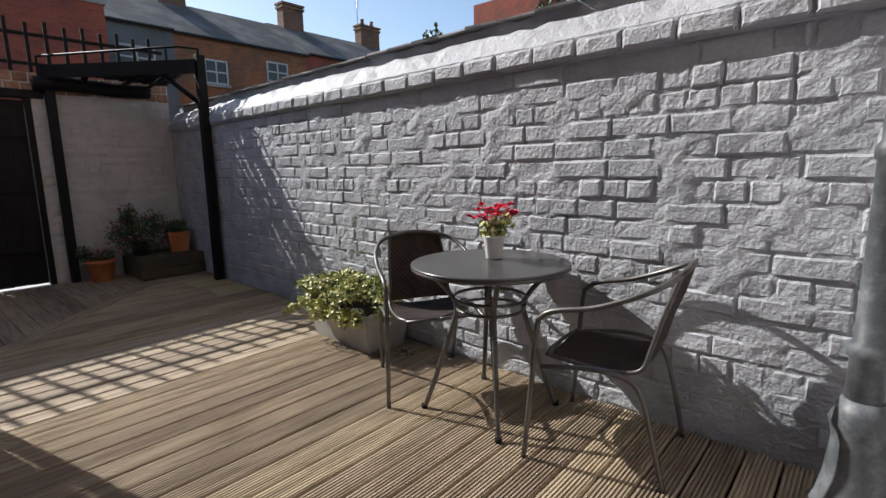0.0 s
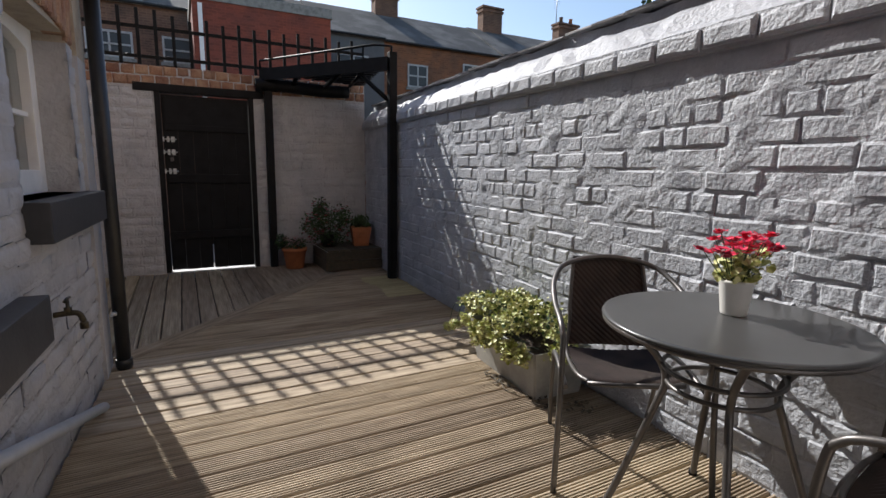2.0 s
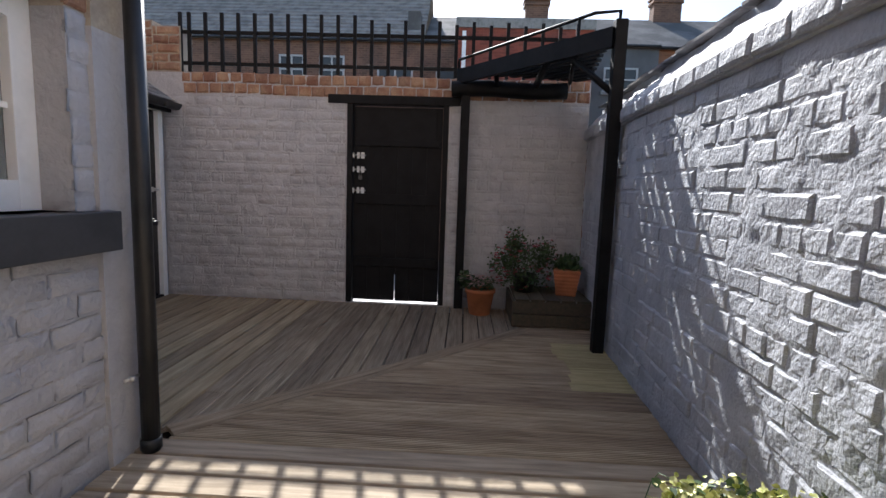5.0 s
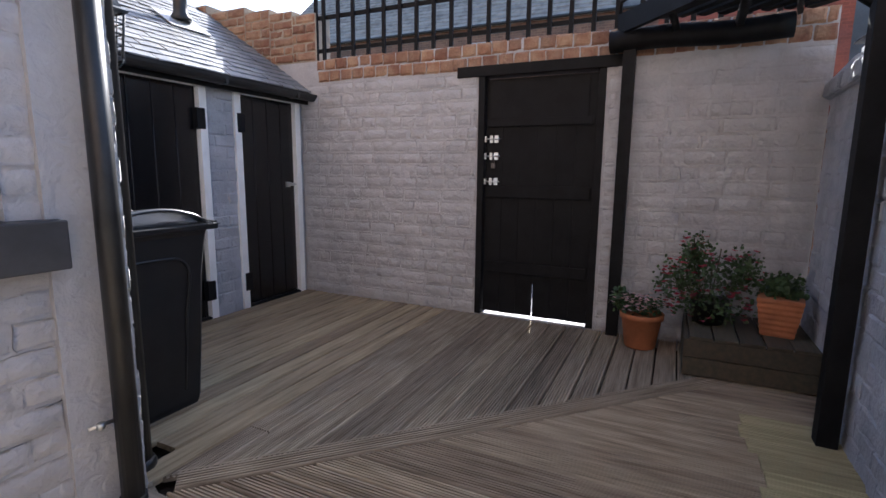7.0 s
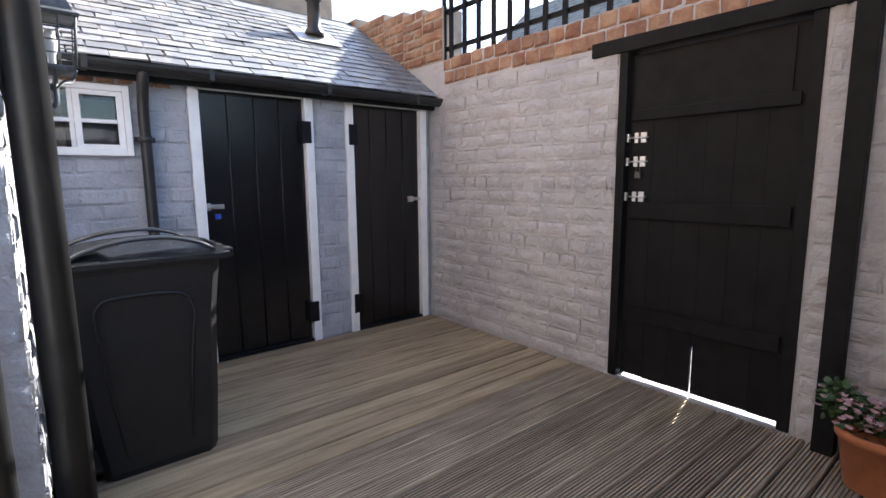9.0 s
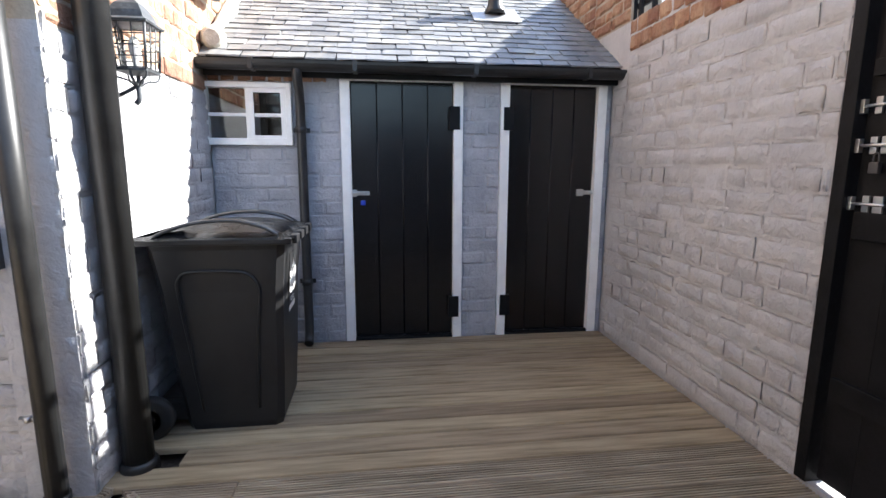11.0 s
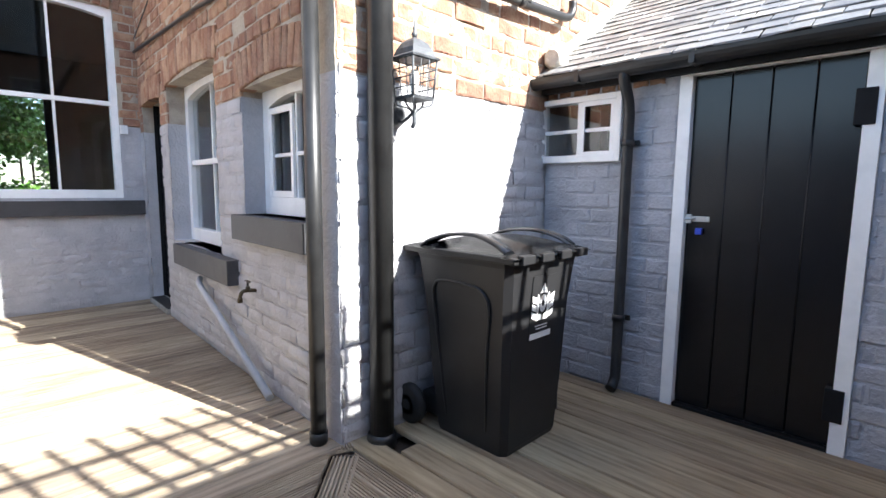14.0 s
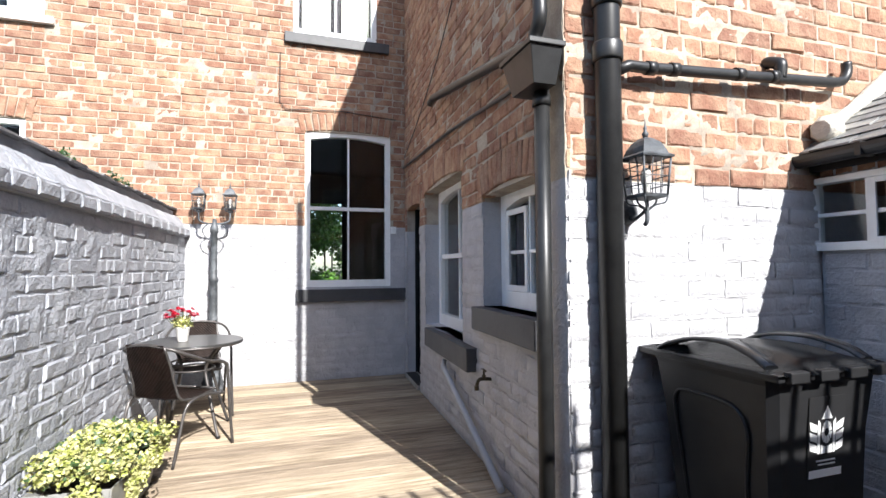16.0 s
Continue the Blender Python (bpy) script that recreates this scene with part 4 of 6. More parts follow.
def lantern(owner, z, scale=1.0, up=True):
    """A four-sided lantern: bell roof, cage of bars, panes, finial; parts of their owner, its foot at z."""
    k = scale
    square = lambda r, h: [Vector((r * math.cos(math.pi * (i + 0.5) / 2), r * math.sin(math.pi * (i + 0.5) / 2), h)) for i in range(4)]
    bm = bmesh.new()
    turn = lambda: bmesh.ops.rotate(bm, verts=bm.verts[:], cent=(0, 0, 0), matrix=Matrix.Rotation(math.pi / 4, 3, "Z"))
    lathe(bm, [(0.02 * k, z), (0.088 * k, z + 0.012 * k), (0.092 * k, z + 0.022 * k)], sides=4, smooth=False)
    turn()
    for c in square(0.09 * k, z + 0.015 * k):
        tube(bm, curve_points([c, (c.x * 0.85, c.y * 0.85, z - 0.012 * k), (c.x * 0.4, c.y * 0.4, z - 0.022 * k), (0, 0, z - 0.05 * k)], 4), 0.004 * k, 5)
    part("base", bm, LAMP_IRON, owner)
    bm = bmesh.new()
    lathe(bm, [(0.120 * k, z + 0.192 * k), (0.124 * k, z + 0.200 * k), (0.098 * k, z + 0.212 * k), (0.084 * k, z + 0.240 * k), (0.062 * k, z + 0.268 * k), (0.030 * k, z + 0.288 * k), (0.016 * k, z + 0.292 * k)], sides=4, smooth=False)
    turn()
    lathe(bm, [(0.010 * k, z + 0.29 * k), (0.016 * k, z + 0.31 * k), (0.006 * k, z + 0.325 * k), (0.009 * k, z + 0.335 * k), (0.004 * k, z + 0.35 * k), (0.001, z + 0.385 * k)], sides=10)
    part("roof", bm, LAMP_IRON, owner)
    bm = bmesh.new()
    lo, hi = square(0.088 * k, z + 0.022 * k), square(0.106 * k, z + 0.195 * k)
    for i in range(4):
        a, b, a2, b2 = lo[i], hi[i], lo[(i + 1) % 4], hi[(i + 1) % 4]
        tube(bm, [a, b], 0.0055 * k, 5)
        for u in (0.33, 0.67):
            tube(bm, [a.lerp(a2, u), b.lerp(b2, u)], 0.0026 * k, 4)
        for u in (0.02, 0.26, 0.5, 0.74, 0.98):
            tube(bm, [a.lerp(b, u), a2.lerp(b2, u)], 0.0028 * k, 4)
    part("cage", bm, LAMP_IRON, owner)
    lo, hi = square(0.085 * k, z + 0.023 * k), square(0.102 * k, z + 0.194 * k)
    for i in range(4):
        bm = bmesh.new()
        bm.faces.new([bm.verts.new(p) for p in (lo[i], lo[(i + 1) % 4], hi[(i + 1) % 4], hi[i])])
        part("pane", bm, LAMP_GLASS, owner).visible_shadow = False
    bm = bmesh.new()
    lathe(bm, [(0.012 * k, z + 0.02 * k), (0.012 * k, z + 0.06 * k), (0.02 * k, z + 0.09 * k), (0.022 * k, z + 0.12 * k), (0.01 * k, z + 0.15 * k)], sides=10)
    part("bulb", bm, POT_WHITE, owner, "pale candle bulb")


LAMP_GLASS = glass("lamp_glass", (0.98, 0.98, 0.98))
LAMP_GLASS.node_tree.nodes["Principled BSDF"].inputs["IOR"].default_value = 1.05


def lamps():
    w = thing("wall_lantern", rot(-4.415, 0.28, 0), "black iron coach lantern on a scrolled wall bracket", "wall lamp")
    lantern(w, 1.64, 1.0)
    bm = bmesh.new()
    tube(bm, curve_points([(0.145, 0, 1.60), (0.10, 0, 1.56), (0.05, 0, 1.575), (0, 0, 1.61), (0, 0, 1.67)], 6), 0.008, 8)
    tube(bm, curve_points([(0.0, 0, 1.61), (0.0, 0, 1.55), (0.015, 0, 1.53)], 4), 0.010, 8)
    tube(bm, curve_points([(0, 0.0, 1.60), (0, 0.045, 1.625), (0, 0.06, 1.66)], 4), 0.005, 6)
    tube(bm, curve_points([(0, 0.0, 1.60), (0, -0.045, 1.625), (0, -0.06, 1.66)], 4), 0.005, 6)
    part("bracket", bm, LAMP_IRON, w)
    bm = bmesh.new()
    lathe(bm, [(0.06, 0), (0.06, 0.012), (0.035, 0.03), (0.02, 0.04)], sides=20)
    b = part("rose", bm, LAMP_IRON, w, "round wall plate")
    b.matrix_local = pose(0.145, 0, 1.60, 0, -90, 0)
    # the lamp post in the corner
    p = thing("lamp_post", rot(-0.30, 2.60, 0), "tall grey-black cast lamp post with two lanterns", "street lamp")
    bm = bmesh.new()
    lathe(bm, [(0.125, 0), (0.125, 0.05), (0.105, 0.07), (0.115, 0.10), (0.10, 0.13), (0.085, 0.20), (0.07, 0.33), (0.075, 0.36), (0.085, 0.39), (0.07, 0.43), (0.055, 0.47)], sides=12, smooth=True)
    part("base", bm, LAMP_IRON, p)
    bm = bmesh.new()
    lathe(bm, [(0.050, 0.45), (0.048, 0.60), (0.060, 0.61), (0.060, 0.64), (0.044, 0.66), (0.040, 1.20), (0.048, 1.21), (0.048, 1.24), (0.036, 1.26), (0.033, 1.74), (0.044, 1.75), (0.044, 1.80), (0.024, 1.85), (0.02, 1.90)], sides=16)
    part("column", bm, LAMP_IRON, p)
    bm = bmesh.new()
    for s in (-1, 1):
        tube(bm, curve_points([(0, 0, 1.85), (0, s * 0.07, 1.85), (0, s * 0.15, 1.88), (0, s * 0.16, 1.95), (0, s * 0.16, 2.0)], 6), 0.010, 8)
        tube(bm, curve_points([(0, s * 0.02, 1.66), (0, s * 0.09, 1.70), (0, s * 0.12, 1.78), (0, s * 0.07, 1.84)], 6), 0.006, 6)
    part("arm", bm, LAMP_IRON, p)
    for s in (-1, 1):
        h = new("lantern", mesh_of(_ring(s), "lantern", LAMP_IRON))
        h.parent = p
        h.location = (0, s * 0.16, 0)
        lantern(h, 2.00, 0.85)


def _ring(s):
    bm = bmesh.new()
    lathe(bm, [(0.022, 1.98), (0.03, 1.99), (0.022, 2.005)], sides=12)
    return bm


# ---- furniture ----
def table():
    t = thing("bistro_table", rot(-1.71, 2.575, 0), "round grey bistro table with a glass top and steel legs", "table")
    bm = bmesh.new()
    lathe(bm, [(0.370, 0.733), (0.382, 0.736), (0.386, 0.742), (0.383, 0.748), (0.372, 0.750)], sides=64)
    part("tabletop", bm, TABLE, t, "dark grey tempered glass round top")
    bm = bmesh.new()
    tube(bm, [(0.374 * math.cos(a * math.pi / 28), 0.374 * math.sin(a * math.pi / 28), 0.730) for a in range(56)], 0.010, 8, True)
    part("rim", bm, METAL, t)
    for i in range(4):
        a = radians(-48 + 90 * i)
        bm = bmesh.new()
        pr = [(0.345, 0.722), (0.30, 0.70), (0.20, 0.60), (0.165, 0.52), (0.19, 0.42), (0.29, 0.12), (0.335, 0.0)]
        tube(bm, curve_points([(r * math.cos(a), r * math.sin(a), z) for r, z in pr], 6), 0.0125, 10)
        part("leg", bm, METAL, t)
        bm = bmesh.new()
        lathe(bm, [(0.016, 0), (0.016, 0.02)], (0.335 * math.cos(a), 0.335 * math.sin(a), 0), 10)
        part("foot", bm, BLACK_MATT, t)
    bm = bmesh.new()
    for z, r in ((0.575, 0.178), (0.52, 0.163)):
        tube(bm, [(r * math.cos(k * math.pi / 20), r * math.sin(k * math.pi / 20), z) for k in range(40)], 0.008, 8, True)
    part("ring", bm, METAL, t)


def chair():
    """A bistro armchair that faces +x, with a rattan back and seat on a steel frame."""
    c = thing("bistro_chair", rot(0, 0, 0), "steel bistro armchair with a woven brown rattan seat and back", "chair", "chairs round the bistro table")
    bm = bmesh.new()
    arm = [(0.25, -0.295, 0.0), (0.225, -0.285, 0.30), (0.205, -0.28, 0.56), (0.18, -0.28, 0.62), (0.12, -0.28, 0.65), (-0.02, -0.278, 0.68), (-0.16, -0.26, 0.735), (-0.255, -0.21, 0.785), (-0.295, -0.11, 0.815), (-0.305, 0, 0.825)]
    tube(bm, curve_points(arm + [(x, -y, z) for x, y, z in arm[-2::-1]], 6), 0.0115, 10)
    part("arm_frame", bm, METAL, c)
    for s in (-1, 1):
        bm = bmesh.new()
        tube(bm, curve_points([(-0.28, s * 0.225, 0.0), (-0.24, s * 0.235, 0.18), (-0.19, s * 0.24, 0.36), (-0.13, s * 0.25, 0.42), (0.0, s * 0.255, 0.43), (0.19, s * 0.26, 0.40)], 6), 0.0105, 10)
        part("leg", bm, METAL, c)
        bm = bmesh.new()
        tube(bm, curve_points([(-0.29, s * 0.155, 0.81), (-0.24, s * 0.17, 0.65), (-0.205, s * 0.175, 0.52), (-0.17, s * 0.19, 0.435), (-0.05, s * 0.20, 0.415), (0.12, s * 0.20, 0.425), (0.19, s * 0.17, 0.425)] + ([(0.21, 0, 0.425)] if s > 0 else []), 5), 0.009, 8)
        part("seat_rail", bm, METAL, c)
    bm = bmesh.new()
    tube(bm, [(0.20, -0.18, 0.424), (0.212, -0.08, 0.424), (0.212, 0.08, 0.424), (0.20, 0.18, 0.424)], 0.009, 8)
    part("seat_rail", bm, METAL, c)
    # woven seat and back: bands over and under
    def weave(name, spine, halves, label):
        """Straps across a spine of (x, z); halves gives the half width at each."""
        bm = bmesh.new()
        pts = curve_points([(x, 0, z) for x, z in spine], 10)
        n = len(pts)
        hw = [halves[0] + (halves[1] - halves[0]) * i / (n - 1) for i in range(n)]
        nx = 26
        grid = []
        for i, p in enumerate(pts):
            row = []
            for j in range(nx + 1):
                y = hw[i] * (2 * j / nx - 1)
                dip = -0.012 * (1 - (y / hw[i]) ** 2)
                lift = 0.0022 * (1 if (i + j) % 2 else -1)
                row.append(bm.verts.new((p.x - (lift if name == "backrest" else 0) + (dip if name == "backrest" else 0), y, p.z + (lift + dip if name != "backrest" else 0))))
            grid.append(row)
        for i in range(n - 1):
            for j in range(nx):
                bm.faces.new((grid[i][j], grid[i][j + 1], grid[i + 1][j + 1], grid[i + 1][j]))
        r = bmesh.ops.solidify(bm, geom=bm.faces[:], thickness=0.006)
        part(name, bm, RATTAN, c, label)
    weave("seat", [(-0.17, 0.436), (-0.08, 0.420), (0.05, 0.420), (0.15, 0.428), (0.205, 0.424)], (0.19, 0.185), "woven brown rattan seat")
    weave("backrest", [(-0.30, 0.825), (-0.265, 0.70), (-0.215, 0.56), (-0.18, 0.44)], (0.155, 0.185), "woven brown rattan back")
    return c


def foliage(name, mat, centres, n, size, seed, parent, label, droop=0.0, lie=0.6):
    """Many small folded leaves spread through soft clumps (x, y, z, rx, ry, rz), as one mesh."""
    rnd = random.Random(seed)
    v, f = [], []
    for i in range(n):
        c = centres[rnd.randrange(len(centres))]
        d = Vector((rnd.gauss(0, 1), rnd.gauss(0, 1), rnd.gauss(0, 1))).normalized() * (rnd.random() ** 0.5) * rnd.uniform(0.75, 1.35)
        p = Vector((c[0] + d.x * c[3], c[1] + d.y * c[4], c[2] + d.z * c[5]))
        s = size * rnd.uniform(0.6, 1.25)
        m = Matrix.Translation(p) @ Euler((rnd.gauss(0, lie), rnd.gauss(0, lie), rnd.uniform(0, 6.3))).to_matrix().to_4x4()
        o = len(v)
        for x, y, z in ((0, -.5, 0), (0.36, -0.2, 0.07), (0.42, 0.12, 0.05), (0, 0.5, -0.05), (-0.42, 0.12, 0.05), (-0.36, -0.2, 0.07)):
            v.append(tuple(m @ Vector((x * s, y * s, z * s))))
        f += [(o, o + 1, o + 2, o + 3), (o, o + 3, o + 4, o + 5)]
    me = bpy.data.meshes.new(name)
    me.from_pydata(v, [], f)
    me.materials.append(mat)
    ob = new(name, me)
    ob.parent = parent
    return tagged(ob, label, kind="stuff")


def stems(name, lines, radius, mat, parent):
    bm = bmesh.new()
    for l in lines:
        tube(bm, curve_points(l, 3), radius, 5)
    return part(name, bm, mat, parent, kind="stuff")


def flower_head(bm, at, r, rnd, petals=6, up=0.7):
    for k in range(petals):
        a = 2 * math.pi * k / petals + rnd.uniform(-0.2, 0.2)
        d = Vector((math.cos(a), math.sin(a), rnd.uniform(0.1, up)))
        s = Vector((-d.y, d.x, 0)) * 0.55
        p = Vector(at)
        vs = [bm.verts.new(p), bm.verts.new(p + (d * 0.6 + s) * r), bm.verts.new(p + d * r * 1.1), bm.verts.new(p + (d * 0.6 - s) * r)]
        bm.faces.new(vs)


def table_plant():
    p = thing("potted_flowers", rot(-1.74, 2.65, 0.751), "red geranium in a small white pot on the bistro table", "potted plant")
    bm = bmesh.new()
    lathe(bm, [(0.038, 0), (0.040, 0.004), (0.052, 0.105), (0.055, 0.11), (0.055, 0.118), (0.049, 0.118), (0.047, 0.10), (0.0005, 0.098)], sides=28)
    part("pot", bm, POT_WHITE, p, "white glazed pot")
    foliage("leaves", LEAF, [(0, 0, 0.155, 0.075, 0.075, 0.05), (0.02, 0.03, 0.18, 0.06, 0.07, 0.04), (0, 0, 0.13, 0.06, 0.06, 0.03)], 330, 0.028, 3, p, "yellow-green small leaves")
    rnd = random.Random(5)
    heads = [(rnd.uniform(-0.07, 0.07), rnd.uniform(-0.10, 0.10), rnd.uniform(0.20, 0.27)) for _ in range(24)]
    heads += [(-0.02, -0.11, 0.21), (0.0, 0.12, 0.22), (0.01, 0.135, 0.20)]
    stems("stem", [[(h[0] * 0.2, h[1] * 0.2, 0.1), (h[0] * 0.6, h[1] * 0.6, h[2] * 0.7), h] for h in heads], 0.0016, LEAF_DARK, p)
    bm = bmesh.new()
    for h in heads:
        for _ in range(4):
            flower_head(bm, (h[0] + rnd.uniform(-0.012, 0.012), h[1] + rnd.uniform(-0.012, 0.012), h[2] + rnd.uniform(-0.01, 0.012)), 0.017, rnd)
    part("blossoms", bm, PETAL, p, "bright red blossoms", "stuff")


def trough():
    t = thing("planter", rot(-3.06, 2.82, 0, -4), "grey galvanised trough planter full of variegated ivy", "planter")
    bm = bmesh.new()
    a, b = (0.335, 0.15), (0.37, 0.19)
    ring = lambda w, d, z: [bm.verts.new((sx * w, sy * d, z)) for sx, sy in ((-1, -1), (1, -1), (1, 1), (-1, 1))]
    rs = [ring(a[0], a[1], 0.0), ring(b[0], b[1], 0.27), ring(b[0] - 0.006, b[1] - 0.006, 0.272), ring(b[0] - 0.02, b[1] - 0.02, 0.23)]
    for p, q in zip(rs, rs[1:]):
        for i in range(4):
            bm.faces.new((p[i], p[(i + 1) % 4], q[(i + 1) % 4], q[i]))
    bm.faces.new(rs[0][::-1])
    bmesh.ops.bevel(bm, geom=[e for e in bm.edges if abs(e.verts[0].co.z - e.verts[1].co.z) > 0.2], offset=0.008, segments=2, affect="EDGES")
    part("tub", bm, PLANTER, t)
    block("soil", (-0.34, 0.34, -0.16, 0.16, 0.20, 0.235), SOIL, t)
    cl = []
    rnd = random.Random(12)
    for i in range(26):
        x = rnd.uniform(-0.37, 0.37)
        cl.append((x, rnd.uniform(-0.26, 0.12), 0.33 + 0.07 * (1 - (x / 0.42) ** 4) + rnd.uniform(-0.03, 0.02), rnd.uniform(0.09, 0.14), rnd.uniform(0.08, 0.12), rnd.uniform(0.04, 0.07)))
    for i in range(10):
        cl.append((rnd.uniform(-0.30, 0.36), -0.23, rnd.uniform(0.19, 0.29), 0.05, 0.03, 0.06))
    cl += [(-0.43, -0.10, 0.27, 0.08, 0.06, 0.06), (-0.52, -0.14, 0.20, 0.06, 0.04, 0.04), (-0.60, -0.18, 0.15, 0.05, 0.03, 0.03), (-0.68, -0.2, 0.11, 0.04, 0.03, 0.02), (0.40, -0.05, 0.27, 0.06, 0.09, 0.06)]
    foliage("ivy", LEAF, cl, 10000, 0.024, 6, t, "cream-edged green ivy leaves", lie=0.7)
    # dark leaves among the pale ones: the ivy's inner shade painted in colour
    foliage("ivy_shade", LEAF_DARK, cl[:26], 1000, 0.03, 16, t, "dark ivy leaves that put shade inside the clumps", lie=0.9)
    lines = []
    for c in cl[26:]:
        lines.append([(c[0] * 0.8, -0.08, 0.25), (c[0] * 0.95, c[1] * 0.8, 0.29), (c[0], c[1], c[2])])
    stems("stem", lines, 0.002, LEAF_DARK, t)


def wheelie_bin():
    b = thing("wheelie_bin", rot(-4.94, -0.075, 0, 0), "black plastic two-wheeled bin with a pale council sticker", "bin")
    # x runs from the front (0) back to the wheels, y across
    bm = bmesh.new()
    prof = [(0.06, 0.50, 0.215, 0.0), (0.05, 0.51, 0.22, 0.03), (0.035, 0.54, 0.235, 0.3), (0.02, 0.575, 0.255, 0.7), (0.0, 0.60, 0.275, 0.90), (-0.005, 0.61, 0.285, 0.93)]
    prev = None
    for f, k, w, z in prof:
        c = 0.03
        ring = [bm.verts.new(p) for p in ((f + c, -w, z), (k - c, -w, z), (k, -w + c, z), (k, w - c, z), (k - c, w, z), (f + c, w, z), (f, w - c, z), (f, -w + c, z))]
        if prev:
            for i in range(8):
                bm.faces.new((prev[i], prev[(i + 1) % 8], ring[(i + 1) % 8], ring[i]))
        else:
            bm.faces.new(ring[::-1])
        prev = ring
    bm.faces.new(prev)
    part("body", bm, PLASTIC, b)
    bm = bmesh.new()
    box(bm, -0.04, 0.67, -0.30, 0.30, 0.925, 0.955, 0.008)
    part("rim", bm, PLASTIC, b, "thick black rim")
    # recessed side panels as raised borders
    for s in (-1, 1):
        bm = bmesh.new()
        pts = []
        for x, z in ((0.16, 0.1), (0.14, 0.5), (0.12, 0.70), (0.16, 0.78), (0.24, 0.80), (0.42, 0.80), (0.47, 0.77), (0.48, 0.70), (0.45, 0.4), (0.42, 0.1)):
            w = 0.215 + (0.275 - 0.215) * z / 0.9
            pts.append((x, s * (w + 0.0), z))
        tube(bm, curve_points(pts, 3), 0.008, 6)
        part("side_moulding", bm, PLASTIC, b)
    bm = bmesh.new()
    nx, ny = 16, 14
    g = []
    for i in range(nx + 1):
        row = []
        for j in range(ny + 1):
            x = -0.055 + 0.735 * i / nx
            y = -0.305 + 0.61 * j / ny
            u, v = i / nx, abs(2 * j / ny - 1)
            z = 0.962 + 0.055 * (1 - v ** 3) * math.sin(math.pi * min(1, u * 1.15)) ** 0.6 if u < 0.87 else 0.965
            if 0.5 < v < 0.92 and 0.12 < u < 0.66:
                z -= 0.028
            if v >= 0.98 or i in (0, nx):
                z = 0.95
            row.append(bm.verts.new((x, y, z)))
        g.append(row)
    for i in range(nx):
        for j in range(ny):
            bm.faces.new((g[i][j], g[i + 1][j], g[i + 1][j + 1], g[i][j + 1])).smooth = True
    bmesh.ops.solidify(bm, geom=bm.faces[:], thickness=0.012)
    lid = part("lid", bm, LID, b, "domed black lid, shut")
    for s in (-1, 1):
        bm = bmesh.new()
        arc = curve_points([(0.02, s * 0.255, 0.975), (0.09, s * 0.25, 1.012), (0.22, s * 0.235, 1.040), (0.38, s * 0.235, 1.032), (0.50, s * 0.245, 1.0), (0.56, s * 0.255, 0.970)], 5)
        rows = [[bm.verts.new((p.x, p.y + dy, p.z - lower)) for dy, lower in ((-0.036 * s, 0.012), (-0.028 * s, 0.0), (0.024 * s, -0.002), (0.034 * s, 0.014), (0.02 * s, 0.016), (-0.028 * s, 0.016))] for p in arc]
        for p, q in zip(rows, rows[1:]):
            for c in range(6):
                bm.faces.new((p[c], p[(c + 1) % 6], q[(c + 1) % 6], q[c])).smooth = True
        bm.faces.new(rows[0][::-1])
        bm.faces.new(rows[-1])
        part("grip", bm, LID, lid, "arched lid grip over a hollow")
    for y in (-0.22, -0.075, 0.075, 0.22):
        block("tab", (-0.062, -0.03, y - 0.045, y + 0.045, 0.925, 0.965), PLASTIC, lid, "", 0.005)
    bm = bmesh.new()
    tube(bm, [(0.70, -0.26, 0.96), (0.76, -0.26, 0.985), (0.76, 0.26, 0.985), (0.70, 0.26, 0.96)], 0.014, 10)
    for y in (-0.26, -0.1, 0.1, 0.26):
        tube(bm, [(0.69, y, 0.93), (0.76, y, 0.985)], 0.012, 8)
    part("handle", bm, PLASTIC, b)
    for s in (-1, 1):
        bm = bmesh.new()
        lathe(bm, [(0.03, -0.028), (0.088, -0.028), (0.105, -0.018), (0.105, 0.018), (0.088, 0.028), (0.03, 0.028)], sides=28)
        w = part("wheel", bm, RUBBER, b, "black rubber wheel")
        w.matrix_local = pose(0.64, s * 0.275, 0.105, 90, 0, 0)
        bm = bmesh.new()
        lathe(bm, [(0.055, -0.031), (0.03, -0.031), (0.03, 0.031), (0.055, 0.031)], sides=20)
        part("rim", bm, PLASTIC, w)
    bm = bmesh.new()
    tube(bm, [(0.64, -0.27, 0.105), (0.64, 0.27, 0.105)], 0.012, 8)
    part("axle", bm, METAL, b)
    bm = bmesh.new()
    box(bm, 0.45, 0.64, -0.2, 0.2, 0.04, 0.16, 0.02)
    part("axle_housing", bm, PLASTIC, b)
    # council sticker on the sloping front: a plain white emblem over a white strip
    st = block("sticker", (-0.0015, 0.0, -0.095, 0.095, -0.15, 0.16), PLASTIC, b, "black council sticker with a white emblem")
    st.matrix_local = pose(0.0150, 0.0, 0.69, 0, -4.2, 0)
    def piece(points):
        bm = bmesh.new()
        for x in (-0.0028, -0.0016):
            bm.faces.new([bm.verts.new((x, y, z)) for y, z in points])
        n = len(points)
        vs = list(bm.verts)
        for i in range(n):
            bm.faces.new((vs[i], vs[(i + 1) % n], vs[n + (i + 1) % n], vs[n + i]))
        part("emblem", bm, WHITE, st, "white emblem piece")
